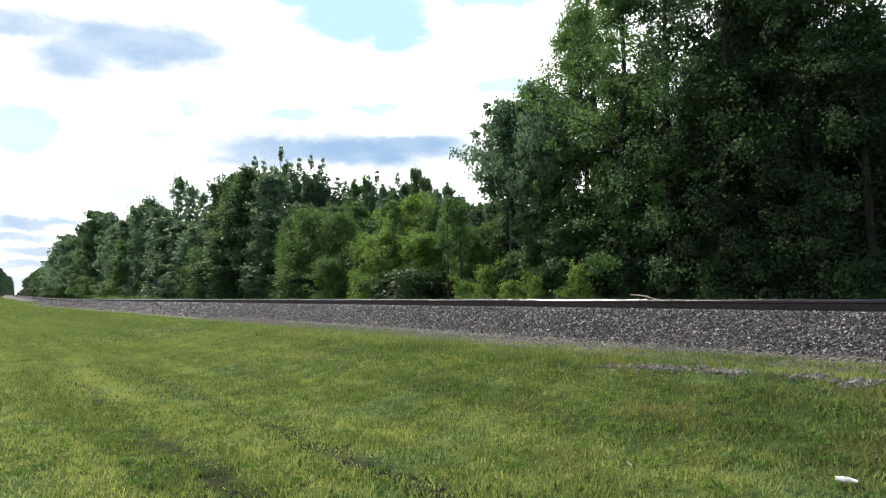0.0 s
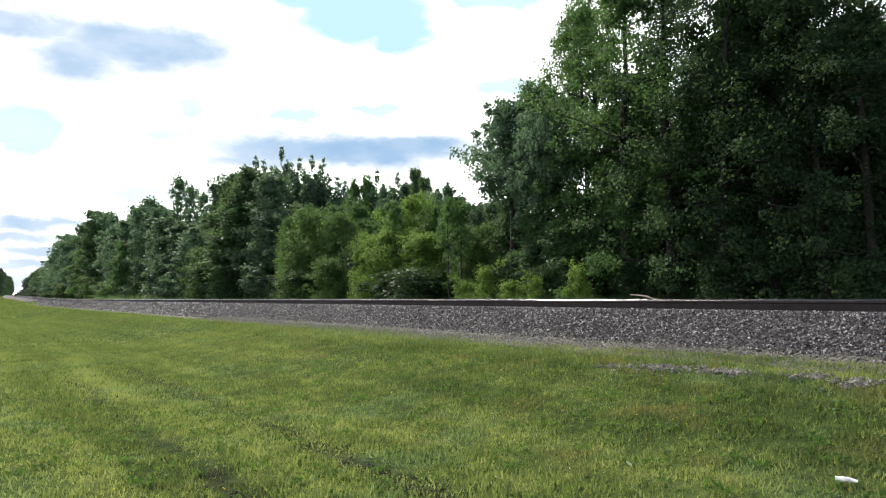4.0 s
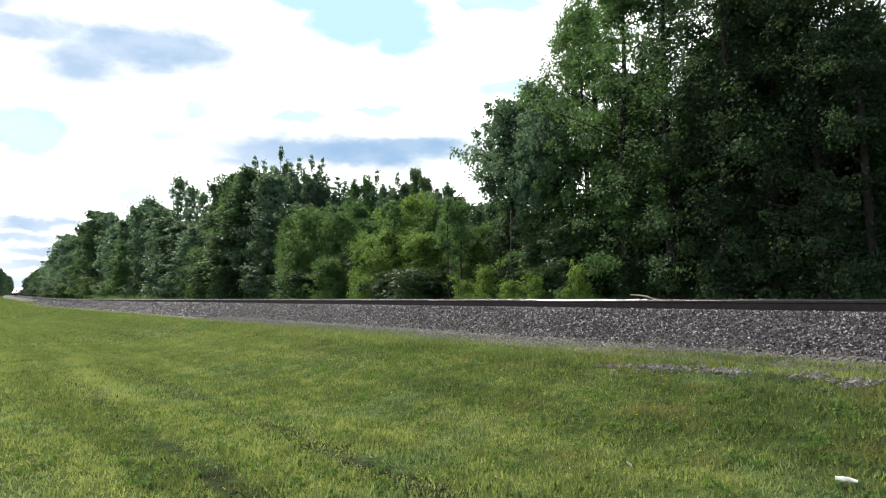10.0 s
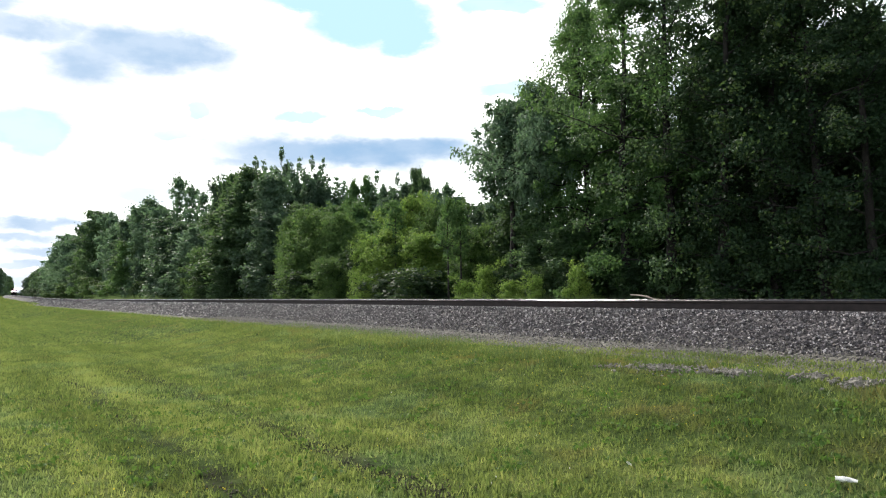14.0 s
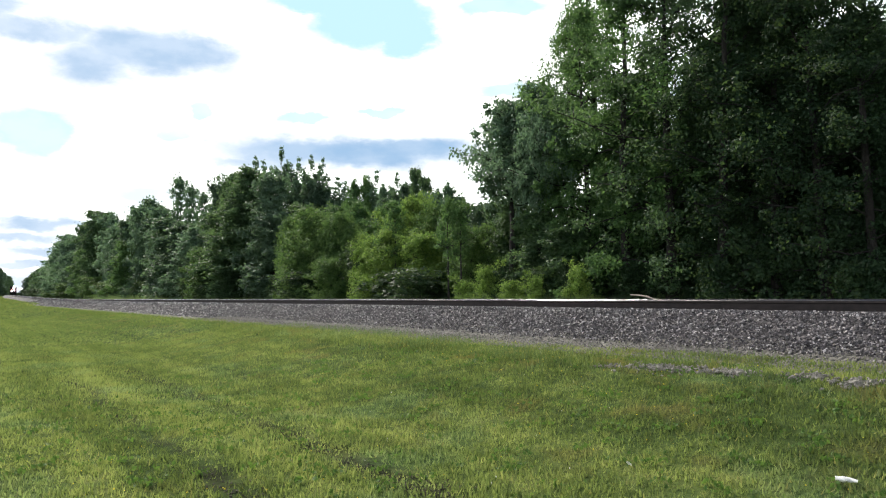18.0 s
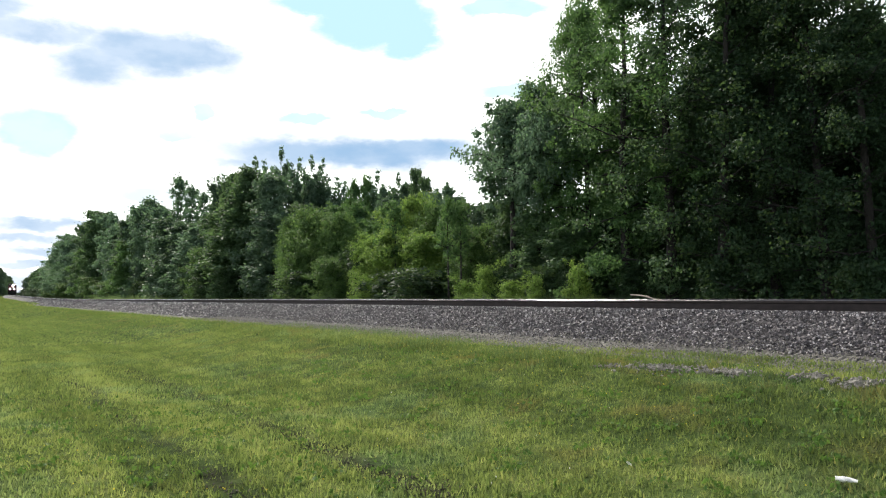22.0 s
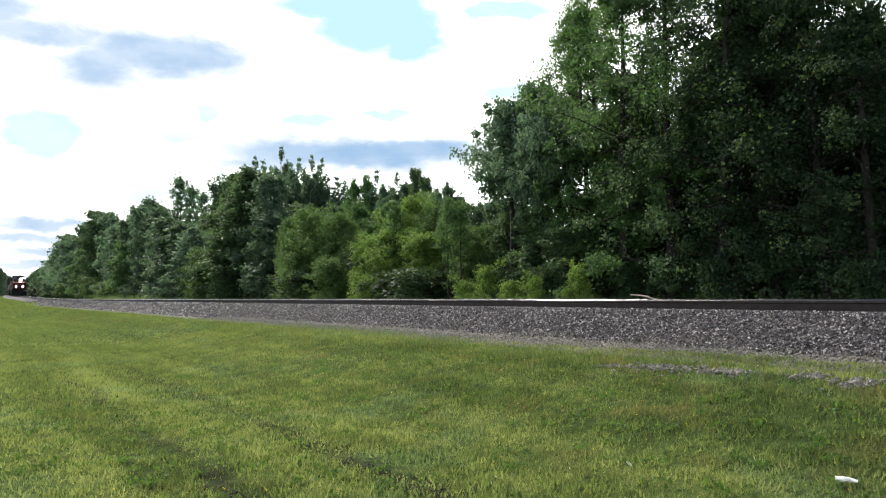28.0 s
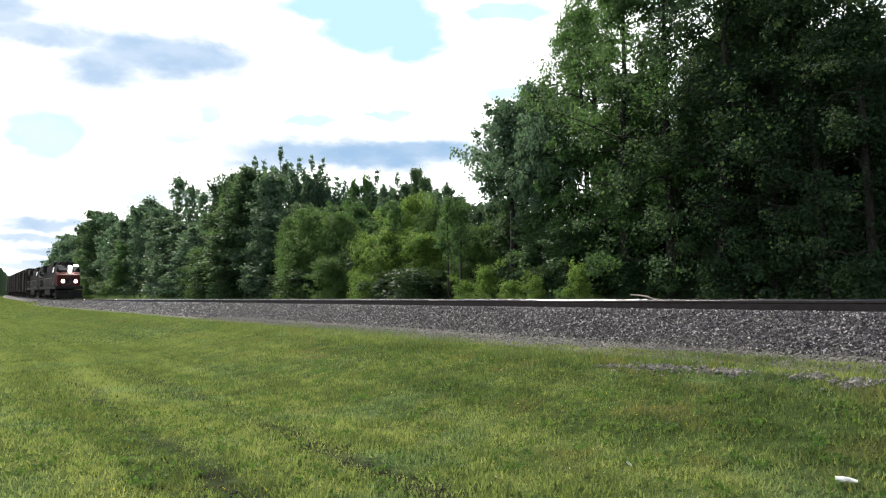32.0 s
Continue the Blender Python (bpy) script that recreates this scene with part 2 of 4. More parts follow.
def part(name, data, material, parent, label=""):
    """Links a bmesh or a mesh as one mesh object under a thing or a part."""
    if isinstance(data, bmesh.types.BMesh):
        me = bpy.data.meshes.new(name)
        bmesh.ops.recalc_face_normals(data, faces=data.faces)
        data.to_mesh(me)
        data.free()
        me.materials.append(material)
    else:
        me = data
    ob = new(name, me)
    ob.parent = parent
    return tagged(ob, label)


def box(bm, cx, cy, cz, sx, sy, sz, bevel=0.0, turn=None):
    """Adds a box with bevelled edges to bm, by its centre and sizes."""
    m = Matrix.Translation((cx, cy, cz)) @ (turn or Matrix.Identity(4)) @ Matrix.Diagonal((sx, sy, sz, 1))
    made = bmesh.ops.create_cube(bm, size=1.0, matrix=m)
    if bevel:
        edges = list({e for v in made["verts"] for e in v.link_edges})
        bmesh.ops.bevel(bm, geom=edges, offset=bevel, segments=2, affect="EDGES", profile=0.6)
    return bm


def rod(bm, a, b, r1, r2=None, sides=8):
    """Adds a round bar from a to b."""
    a, b = Vector(a), Vector(b)
    m = Matrix.Translation((a + b) / 2) @ (b - a).to_track_quat("Z", "Y").to_matrix().to_4x4()
    bmesh.ops.create_cone(bm, cap_ends=True, segments=sides, radius1=r1, radius2=r1 if r2 is None else r2, depth=(b - a).length, matrix=m)
    return bm


def empty_thing(name, label, category, group=""):
    return tagged(new(name), label, category, group)


# ---------------------------------------------------------------- the line of the track
NEAR_X = 11.79


def track_shift(y):
    """How far the track bends to the side at y: straight, a wide curve, straight again."""
    if y < 130:
        return 0.0
    if y < 322:
        return (y - 130) ** 2 / 6400
    return 5.76 + 0.06 * (y - 322)


def track_rise(y):
    """The line climbs a little in the distance."""
    a = np.maximum(0.0, np.asarray(y, dtype=float) - 100)
    return 2.0 * (1 - np.exp(-(a / 170) ** 1.4)) + 0.0012 * np.maximum(0.0, np.minimum(np.asarray(y, dtype=float), 1500) - 300)


def smooth01(a, b, v):
    t = np.clip((v - a) / (b - a), 0, 1)
    return t * t * (3 - 2 * t)


def lawn_height(s, y):
    """Ground height at s metres beside the camera's line, y along the track."""
    h = 0.53 * smooth01(3.6, 8.4, s)
    h = h + 0.035 * np.sin(s * 0.9 + 0.3 * np.sin(y * 0.23)) * np.sin(y * 0.31 + s * 0.2) * smooth01(-30, 0, s) * (1 - smooth01(7.2, 8.4, s))
    h = h - 0.03 * np.exp(-((s - 2.95) / 0.6) ** 2) * (1 - smooth01(7, 26, y))
    for mid in (2.97, 1.76):
        h = h - 0.035 * np.exp(-((s - mid - 0.06 * np.sin(y * 1.9)) / 0.17) ** 2) * (0.65 + 0.35 * np.sin(y * 1.3 + mid)) * (1 - smooth01(9, 24, y)) * smooth01(-4, 2, y)
    return h


# ---------------------------------------------------------------- setting
def build_ground():
    ys = np.concatenate([[-4500, -2000, -800, -300, -120, -60, -30], np.arange(-16, 40, 0.4), np.arange(40, 130, 2.0), np.arange(130, 420, 8.0), [450, 520, 600, 700, 850, 1000, 1300, 1700, 2300, 3200, 4500]])
    ss = np.concatenate([[-4500, -2000, -800, -300, -120, -50, -25], np.arange(-14, 1.0, 0.3), np.arange(1.0, 3.6, 0.1), np.arange(3.6, 9.2, 0.3), np.arange(9.2, 18, 0.8), np.arange(18, 60, 3.0), [80, 120, 300, 800, 2000, 4500]])
    S, Y = np.meshgrid(ss, ys)
    shift = np.array([track_shift(v) for v in ys])[:, None] * (1 - smooth01(150, 800, np.abs(S)))
    Z = lawn_height(S, Y) + track_rise(Y)
    v = np.stack([S + shift, Y, Z], -1).reshape(-1, 3)
    r, c = len(ys), len(ss)
    i = (np.arange(r - 1)[:, None] * c + np.arange(c - 1)).ravel()
    f = np.stack([i, i + 1, i + c + 1, i + c], -1)
    me = mesh_of("ground", v, f, LAWN_SOIL, True)
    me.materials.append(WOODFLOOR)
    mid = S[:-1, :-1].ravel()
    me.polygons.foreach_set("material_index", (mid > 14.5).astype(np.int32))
    tagged(new("ground", me), "mown green lawn falling gently from the track", "ground", kind="structure")


def along(profile, ys, name, material, smooth=False, closed=False):
    """A sheet swept along the track: profile of (sideways from the track's middle, height)."""
    pr = np.asarray(profile, dtype=float)
    xs = np.array([NEAR_X + track_shift(v) for v in ys])
    v = np.stack([xs[:, None] + pr[None, :, 0], np.repeat(np.asarray(ys)[:, None], len(pr), 1), np.repeat(pr[None, :, 1], len(ys), 0) + track_rise(ys)[:, None]], -1).reshape(-1, 3)
    r, c = len(ys), len(pr)
    k = np.arange(c if closed else c - 1)
    i, j = np.arange(r - 1)[:, None] * c + k, np.arange(r - 1)[:, None] * c + (k + 1) % c
    f = np.stack([i, j, j + c, i + c], -1).reshape(-1, 4)
    return mesh_of(name, v, f, material, smooth)


TRACK_Y = np.concatenate([[-300, -100, -30], np.arange(-10, 130, 5.0), np.arange(130, 420, 8.0), np.arange(420, 1500, 60.0), [1500, 2000]])
TIE_TOP = RAIL_Z - 0.20


def build_track():
    bed = along([(-4.3, 0.40), (-3.5, 0.555), (-3.05, 0.60), (-1.75, TIE_TOP - 0.02), (-1.5, TIE_TOP + 0.01), (1.5, TIE_TOP + 0.01), (1.75, TIE_TOP - 0.02), (3.2, 0.58), (4.4, 0.4)], TRACK_Y, "ballast_bed", GRAVEL, True)
    tagged(new("ballast_bed", bed), "grey and pinkish crushed stone bed under the track", "track bed", kind="structure")
    track = empty_thing("railroad_track", "single railroad track with rusty rails on wooden ties", "railroad track")
    tagged(track, kind="structure")
    for side in (-0.755, 0.755):
        t, b = RAIL_Z, TIE_TOP + 0.012
        prof = [(-0.037, t - 0.008), (-0.037, t - 0.04), (-0.009, t - 0.056), (-0.009, b + 0.03), (-0.076, b + 0.012), (-0.076, b), (0.076, b), (0.076, b + 0.012), (0.009, b + 0.03), (0.009, t - 0.056), (0.037, t - 0.04), (0.037, t - 0.008)]
        rail = part("rail", along([(x + side, z) for x, z in prof], TRACK_Y, "rail", RUST, False, True), None, track, "rusty brown steel rail")
        top = [(-0.0375, t - 0.010), (-0.034, t - 0.004), (-0.022, t - 0.001), (0.0, t), (0.022, t - 0.001), (0.034, t - 0.004), (0.0375, t - 0.010)]
        part("running_surface", along([(x + side, z) for x, z in top], TRACK_Y, "running_surface", POLISHED, True), None, rail, "bright polished top of the rail")
    bm = box(bmesh.new(), 0, 0, 0, 2.6, 0.23, 0.18, 0.012)
    me = None
    rng = random.Random(3)
    for k in range(150):
        y = 2 + k * 0.53
        if me is None:
            ob = part("tie", bm, TIE_WOOD, track)
            me = ob.data
        else:
            ob = part("tie", me, None, track)
        ob.matrix_basis = pose(NEAR_X + rng.uniform(-0.03, 0.03), y + rng.uniform(-0.03, 0.03), TIE_TOP - 0.08, 0, 0, rng.uniform(-1.2, 1.2))


def build_backdrop():
    """Far ring of sky all round, leaning in over the land; open above to the clear sky."""
    rings = [(1000, 577), (1400, 520), (2000, 438), (2800, 329), (3600, 220), (4200, 138), (4450, 60), (4500, -40)]
    k = 120
    a = np.linspace(0, 2 * np.pi, k, endpoint=False)
    v = np.concatenate([np.stack([r * np.sin(a), r * np.cos(a), np.full(k, z)], -1) for r, z in rings])
    i = (np.arange(len(rings) - 1)[:, None] * k + np.arange(k)).ravel()
    j = (np.arange(len(rings) - 1)[:, None] * k + (np.arange(k) + 1) % k).ravel()
    f = np.stack([i, j, j + k, i + k], -1)
    return tagged(new("backdrop", mesh_of("backdrop", v, f, SKY, True)), "bright sky with white and grey broken clouds", "sky", kind="structure")


# ---------------------------------------------------------------- plants
def tube(points, radii, sides=6):
    """A tapered round limb through the points: vertices and quads."""
    p, r = np.asarray(points, float), np.asarray(radii, float)
    d = np.gradient(p, axis=0)
    d /= np.linalg.norm(d, axis=1)[:, None] + 1e-9
    ref = np.where(np.abs(d[:, 2:3]) > 0.9, np.array([[1.0, 0, 0]]), np.array([[0, 0, 1.0]]))
    u = np.cross(d, ref)
    u /= np.linalg.norm(u, axis=1)[:, None]
    w = np.cross(d, u)
    a = np.linspace(0, 2 * np.pi, sides, endpoint=False)
    v = (p[:, None] + r[:, None, None] * (np.cos(a)[None, :, None] * u[:, None] + np.sin(a)[None, :, None] * w[:, None])).reshape(-1, 3)
    n = len(p)
    i = (np.arange(n - 1)[:, None] * sides + np.arange(sides)).ravel()
    j = (np.arange(n - 1)[:, None] * sides + (np.arange(sides) + 1) % sides).ravel()
    return v, np.stack([i, j, j + sides, i + sides], -1)


def gather(pieces):
    vs, fs, at = [], [], 0
    for v, f in pieces:
        vs.append(v), fs.append(f + at)
        at += len(v)
    return np.concatenate(vs), np.concatenate(fs)


def leaf_cloud(rng, centres, spread, per, size, flat=0.7, corners=4, floor=0.03):
    """Many small folded leaves scattered along the twigs and round their ends."""
    centres = np.asarray(centres)
    c = np.repeat(centres, per, 0)
    n = len(c)
    off = rng.normal(size=(n, 3)) * 0.5
    reach = np.repeat(np.asarray(spread) if np.ndim(spread) else np.full(len(centres), spread), per)[:, None]
    c = c + off * reach * np.array([1, 1, flat])
    d = rng.normal(size=(n, 3)) + np.array([0, 0, -0.35])
    d /= np.linalg.norm(d, axis=1)[:, None]
    s = np.cross(d, rng.normal(size=(n, 3)) + np.array([0, 0, 0.4]))
    s /= np.linalg.norm(s, axis=1)[:, None]
    L = size * rng.uniform(0.6, 1.35, (n, 1))
    W = L * rng.uniform(0.28, 0.42, (n, 1))
    up = np.cross(d, s)
    if corners == 4:
        v = np.stack([c - d * L * 0.5, c + s * W + up * L * 0.12, c + d * L * 0.5, c - s * W + up * L * 0.12], 1)
    else:
        v = np.stack([c - d * L * 0.4 - s * W * 1.25, c - d * L * 0.4 + s * W * 1.25, c + d * L * 0.7], 1)
    v = v[v[:, :, 2].min(1) > floor].reshape(-1, 3)
    return v, np.arange(len(v)).reshape(-1, corners)


def clump_leaves(rng, centres, feet, radii, per, size, axis, corners=4, flat=0.75, broad=0.36, floor=0.03):
    """Leaves over the ends of the twigs and along them, facing outwards, with a few strays; axis: the crown's middle line."""
    c0 = np.repeat(np.asarray(centres), per, 0)
    rad = np.repeat(np.asarray(radii), per)[:, None]
    n = len(c0)
    u = rng.normal(size=(n, 3)) + np.array([0, 0, 0.3])
    u /= np.linalg.norm(u, axis=1)[:, None]
    lobe = 0.8 + 0.3 * np.sin(u[:, :1] * 5 + c0[:, 1:2] * 9) * np.sin(u[:, 1:2] * 4 + u[:, 2:] * 5 + c0[:, :1] * 7)
    stray = np.where(rng.uniform(size=(n, 1)) < 0.10, rng.uniform(1.0, 1.7, (n, 1)), 1.0)
    c = c0 + u * rad * lobe * stray * (0.35 + 0.65 * np.sqrt(rng.uniform(size=(n, 1)))) * np.array([1, 1, flat])
    back = (np.repeat(np.asarray(feet), per, 0) - c0) * rng.uniform(-0.25, 1.0, (n, 1))
    loose = rng.uniform(size=(n, 1)) < 0.55
    c = np.where(loose, c0 + back + rng.normal(size=(n, 3)) * rad * np.array([0.5, 0.5, 0.4]), c)
    out = c - np.stack([np.interp(c[:, 2], axis[:, 2], axis[:, 0]), np.interp(c[:, 2], axis[:, 2], axis[:, 1]), c[:, 2]], -1)
    out /= np.linalg.norm(out, axis=1)[:, None] + 0.2
    face = u * 0.9 + out * 0.45 + np.array([0, 0, 0.3]) + rng.normal(size=(n, 3)) * 0.42
    face /= np.linalg.norm(face, axis=1)[:, None]
    d = rng.normal(size=(n, 3)) + np.array([0, 0, -0.8])
    d -= face * np.sum(d * face, 1)[:, None]
    d /= np.linalg.norm(d, axis=1)[:, None] + 1e-6
    side = np.cross(face, d)
    L = size * rng.uniform(0.6, 1.35, (n, 1))
    W = L * broad * rng.uniform(0.8, 1.2, (n, 1))
    if corners == 4:
        v = np.stack([c - d * L * 0.5, c + side * W - face * L * 0.1, c + d * L * 0.5, c - side * W - face * L * 0.1], 1)
    else:
        v = np.stack([c - d * L * 0.4 - side * W * 1.25, c - d * L * 0.4 + side * W * 1.25, c + d * L * 0.7], 1)
    v = v[v[:, :, 2].min(1) > floor].reshape(-1, 3)
    return v, np.arange(len(v)).reshape(-1, corners)


def make_tree(name, label, category, seed, height, spread, base, leaves, limbs, twigs, per, size, shape="round", trunk=0.16, puff=0.6, ragged=0.35, droop=0.12, corners=4, broad=0.36):
    """A tree: tapered trunk with limbs and twigs, and a crown of leaves round the twig ends."""
    rng = np.random.default_rng(seed)
    k = 12
    t = np.linspace(0, 1, k)
    wob = np.cumsum(rng.normal(size=(k, 2)), 0) * 0.07 * height / 12
    stem = np.stack([wob[:, 0] * t, wob[:, 1] * t, t * height * 0.96], -1)
    pieces = [tube(stem, trunk * (1 - t) ** 0.8 * (1 + 0.5 * np.exp(-t * 30)) + 0.012, 8)]
    tips, feet, sizes = [], [], []
    for q in range(limbs):
        rel = ((q + rng.uniform(0, 1)) / limbs) ** 0.92
        h = base + (0.96 - base) * rel
        if shape == "round":
            reach = spread * (0.62 + 0.5 * math.sin(math.pi * min(1, rel + 0.1))) * (1 - 0.6 * rel ** 4)
            rise = 0.2 + 0.7 * rel
        elif shape == "spire":
            reach = spread * (0.62 - 0.22 * rel)
            rise = 2.7
            h = base + (0.78 - base) * rel
        elif shape == "bush":
            reach = spread * math.sqrt(max(0.15, 1 - (rel - 0.1) ** 2))
            rise = 0.3 + 0.8 * rel
        else:
            reach = spread * (1.08 - 0.65 * rel ** 1.5)
            rise = 0.5 + 0.4 * rel
        reach *= rng.uniform(1 - ragged, 1 + ragged * 0.45)
        a = q * 2.4 + rng.uniform(-0.6, 0.6)
        root = np.array([np.interp(h, t, stem[:, i]) for i in range(3)])
        way = np.array([math.cos(a), math.sin(a), rise * rng.uniform(0.4, 1.1)])
        m = 5
        tt = np.linspace(0, 1, m)
        pts = root + tt[:, None] * way * reach * 0.9 + np.cumsum(rng.normal(size=(m, 3)), 0) * 0.05 * reach
        pts[:, 2] -= droop * reach * tt ** 2
        pts[0] = root
        pieces.append(tube(pts, trunk * 0.24 * (1 - 0.5 * rel) * (1 - tt * 0.85) + 0.006, 4))
        for w in range(twigs):
            f = rng.uniform(0.2, 1.0)
            p0 = np.array([np.interp(f, tt, pts[:, i]) for i in range(3)])
            side = rng.normal(size=3) * np.array([1, 1, 0.8]) + way * 0.3
            if shape == "spire":
                side = side * 0.6 + np.array([0, 0, 1.5])
            side *= (0.2 + reach * 0.3) * rng.uniform(0.5, 1.4) / np.linalg.norm(side)
            p1 = p0 + side
            if corners == 4:
                pieces.append(tube(np.stack([p0, p1]), np.array([0.014, 0.005]), 3))
            tips.append(p1)
            feet.append(p0)
            sizes.append(puff * rng.uniform(0.5, 1.3))
    tips += list(stem[-1] + np.array([[0, 0, 0.05], [0.2, 0.1, -0.4], [-0.2, -0.1, -0.5]]) * height / 14)
    feet += [stem[-2]] * 3
    sizes += [puff * 0.6] * 3
    thing = empty_thing(name, label, category, "shrubs along the track" if category == "shrub" else "trees of the trackside woods")
    v, f = gather(pieces)
    v[:, 2] -= 0.12
    part("trunk", mesh_of("trunk", v, f, BARK, True), None, thing)
    v, f = clump_leaves(rng, tips, feet, np.array(sizes), per, size, stem, corners, 0.75, broad)
    part("crown", mesh_of("crown", v, f, leaves, False), None, thing)
    thing["tall"] = float(np.percentile(v[:, 2], 99.96))
    thing["reach"] = float(np.percentile(np.hypot(v[:, 0], v[:, 1]), 93))
    return thing


PLANTS = []


def plant(first, s, y, tall=0.0, turn=0.0, wide=1.0, reach=0.0, used=set()):
    """Sets the first of a kind at its place, and copies after that. s: metres beside the track's middle; tall, reach: its height and the crown's radius."""
    x = NEAR_X + track_shift(y) + s
    k = tall / first["tall"] if tall else 1.0
    r = reach / first["reach"] if reach else k * wide
    m = pose(x, y, 0.50 + float(track_rise(y)), 0, 0, turn) @ Matrix.Diagonal((r, r, k, 1))
    if first.name in used:
        ob = copy_thing(first, m)
        ob.matrix_basis = m
    else:
        used.add(first.name)
        ob = first
        ob.matrix_basis = m
    PLANTS.append(ob)
    return ob


def build_woods():
    big = [make_tree("tree", "tall dark green oak tree with dense crown in the trackside woods", "tree", 11, 15.5, 3.4, 0.07, LEAVES["oak"], 36, 6, 108, 0.13, "round", 0.22, 0.62, 0.55),
           make_tree("tree", "tall leafy ash tree with hanging mid-green crown", "tree", 12, 16.5, 3.1, 0.05, LEAVES["ash"], 40, 6, 112, 0.13, "round", 0.20, 0.56, 0.55, 0.35),
           make_tree("tree", "tall tree with shade-darkened leaves hanging low in the woods", "tree", 13, 15.0, 3.2, 0.04, LEAVES["shade"], 36, 6, 104, 0.135, "round", 0.2, 0.6, 0.55)]
    oak = make_tree("tree", "broad spreading oak tree at the edge of the woods", "tree", 21, 10.6, 2.75, 0.57, LEAVES["grey_oak"], 46, 7, 72, 0.15, "round", 0.2, 0.42, 0.25, broad=0.46)
    grey = [make_tree("tree", "dense green tree with a rounded crown beside the track", "tree", 31, 13.0, 2.7, 0.04, LEAVES["grey_oak"], 40, 6, 56, 0.24, "oval", 0.16, 0.66, 0.4, corners=3),
            make_tree("tree", "grey-green tree with a narrow uneven crown", "tree", 32, 13.5, 2.5, 0.05, LEAVES["dull"], 40, 6, 56, 0.24, "oval", 0.16, 0.62, 0.45, corners=3)]
    silver = make_tree("tree", "rounded silvery green tree beside the line", "tree", 36, 13.0, 2.8, 0.04, LEAVES["grey_oak"], 40, 6, 56, 0.26, "oval", 0.16, 0.72, 0.35, corners=3)
    dark = [make_tree("tree", "dark green tree with a dense full crown", "tree", 33, 13.0, 2.6, 0.03, LEAVES["oak"], 44, 6, 60, 0.22, "oval", 0.16, 0.66, 0.3, corners=3),
            make_tree("tree", "dark green tree with a narrow pointed crown", "tree", 34, 13.5, 2.3, 0.05, LEAVES["dull"], 44, 6, 60, 0.22, "oval", 0.16, 0.6, 0.4, corners=3)]
    ash = make_tree("tree", "leafy mid-green ash tree beside the track", "tree", 35, 13.0, 2.6, 0.05, LEAVES["ash"], 40, 6, 56, 0.23, "oval", 0.16, 0.64, 0.4, corners=3)
    airy = make_tree("tree", "slender tree with loose open silvery green crown", "tree", 43, 14.0, 1.9, 0.15, LEAVES["poplar"], 34, 6, 34, 0.2, "oval", 0.11, 0.4, 0.6, corners=3)
    spires = [make_tree("tree", "slender poplar tree with upright pointed branches", "tree", 41, 12.0, 2.0, 0.10, LEAVES["dull"], 44, 5, 36, 0.2, "spire", 0.09, 0.36, 0.7, corners=3),
              make_tree("tree", "thin poplar tree with sparse grey-green leaves", "tree", 42, 11.5, 2.3, 0.10, LEAVES["poplar"], 36, 5, 36, 0.2, "spire", 0.09, 0.36, 0.8, corners=3)]
    bush = make_tree("shrub", "bright yellow-green leafy shrub at the wood's edge", "shrub", 51, 5.4, 2.0, 0.03, LEAVES["shrub"], 26, 7, 96, 0.13, "bush", 0.07, 0.46, 0.5)
    green_bush = make_tree("shrub", "rounded green shrub beside the railroad track", "shrub", 52, 6.2, 2.3, 0.03, LEAVES["bush"], 28, 7, 96, 0.14, "bush", 0.08, 0.5, 0.5)
    dark_bush = make_tree("shrub", "large dark green shrub with sunlit leaf tips", "shrub", 55, 6.2, 2.3, 0.02, LEAVES["bush"], 34, 7, 110, 0.15, "bush", 0.08, 0.56, 0.35)
    low = make_tree("shrub", "low sunlit shrub with light green leaves", "shrub", 53, 2.6, 1.4, 0.02, LEAVES["shrub"], 16, 6, 52, 0.12, "bush", 0.04, 0.42, 0.6)
    under = make_tree("shrub", "leafy undergrowth shrub with shade-darkened leaves beneath the tall trees", "shrub", 54, 4.0, 2.0, 0.02, LEAVES["shade"], 20, 5, 44, 0.18, "bush", 0.05, 0.66, corners=3)
    # far trees take darker leaf kinds: their shaded near side is put into colour
    far = [make_tree("tree", "distant broad green tree beside the line", "tree", 61, 16.0, 3.6, 0.03, LEAVES["dull"], 30, 5, 26, 0.5, "oval", 0.2, 1.0, corners=3),
           make_tree("tree", "distant dark green tree beside the line", "tree", 62, 16.0, 3.8, 0.03, LEAVES["oak"], 30, 5, 26, 0.5, "oval", 0.2, 1.0, corners=3)]
    sapling = make_tree("sapling", "thin young tree with bare stems and a loose top", "tree", 71, 6.6, 1.1, 0.5, LEAVES["ash"], 14, 5, 30, 0.13, "oval", 0.06, 0.32, 0.5)
    rng = random.Random(7)

    def row(kinds, places, full=1.0):
        """Plants set out by (along the track, beside it, height, crown radius)."""
        for k, (y, s, tall, reach) in enumerate(places):
            plant(kinds[k % len(kinds)], s, y, tall, rng.uniform(0, 360), reach=reach * full)

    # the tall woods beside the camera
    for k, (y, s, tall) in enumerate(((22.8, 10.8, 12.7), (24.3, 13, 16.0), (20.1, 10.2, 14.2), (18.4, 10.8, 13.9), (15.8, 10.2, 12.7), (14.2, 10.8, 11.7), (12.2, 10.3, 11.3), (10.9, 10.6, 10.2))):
        # ash leaves first, then darker kinds: the falling-off sunlight is put into leaf colour
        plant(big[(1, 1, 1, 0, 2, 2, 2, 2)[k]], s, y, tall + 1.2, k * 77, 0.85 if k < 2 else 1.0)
    for y in range(-12, 3, 7):
        plant(big[rng.randrange(3)], 11 + rng.uniform(-0.5, 0.5), y, 0, rng.uniform(0, 360))
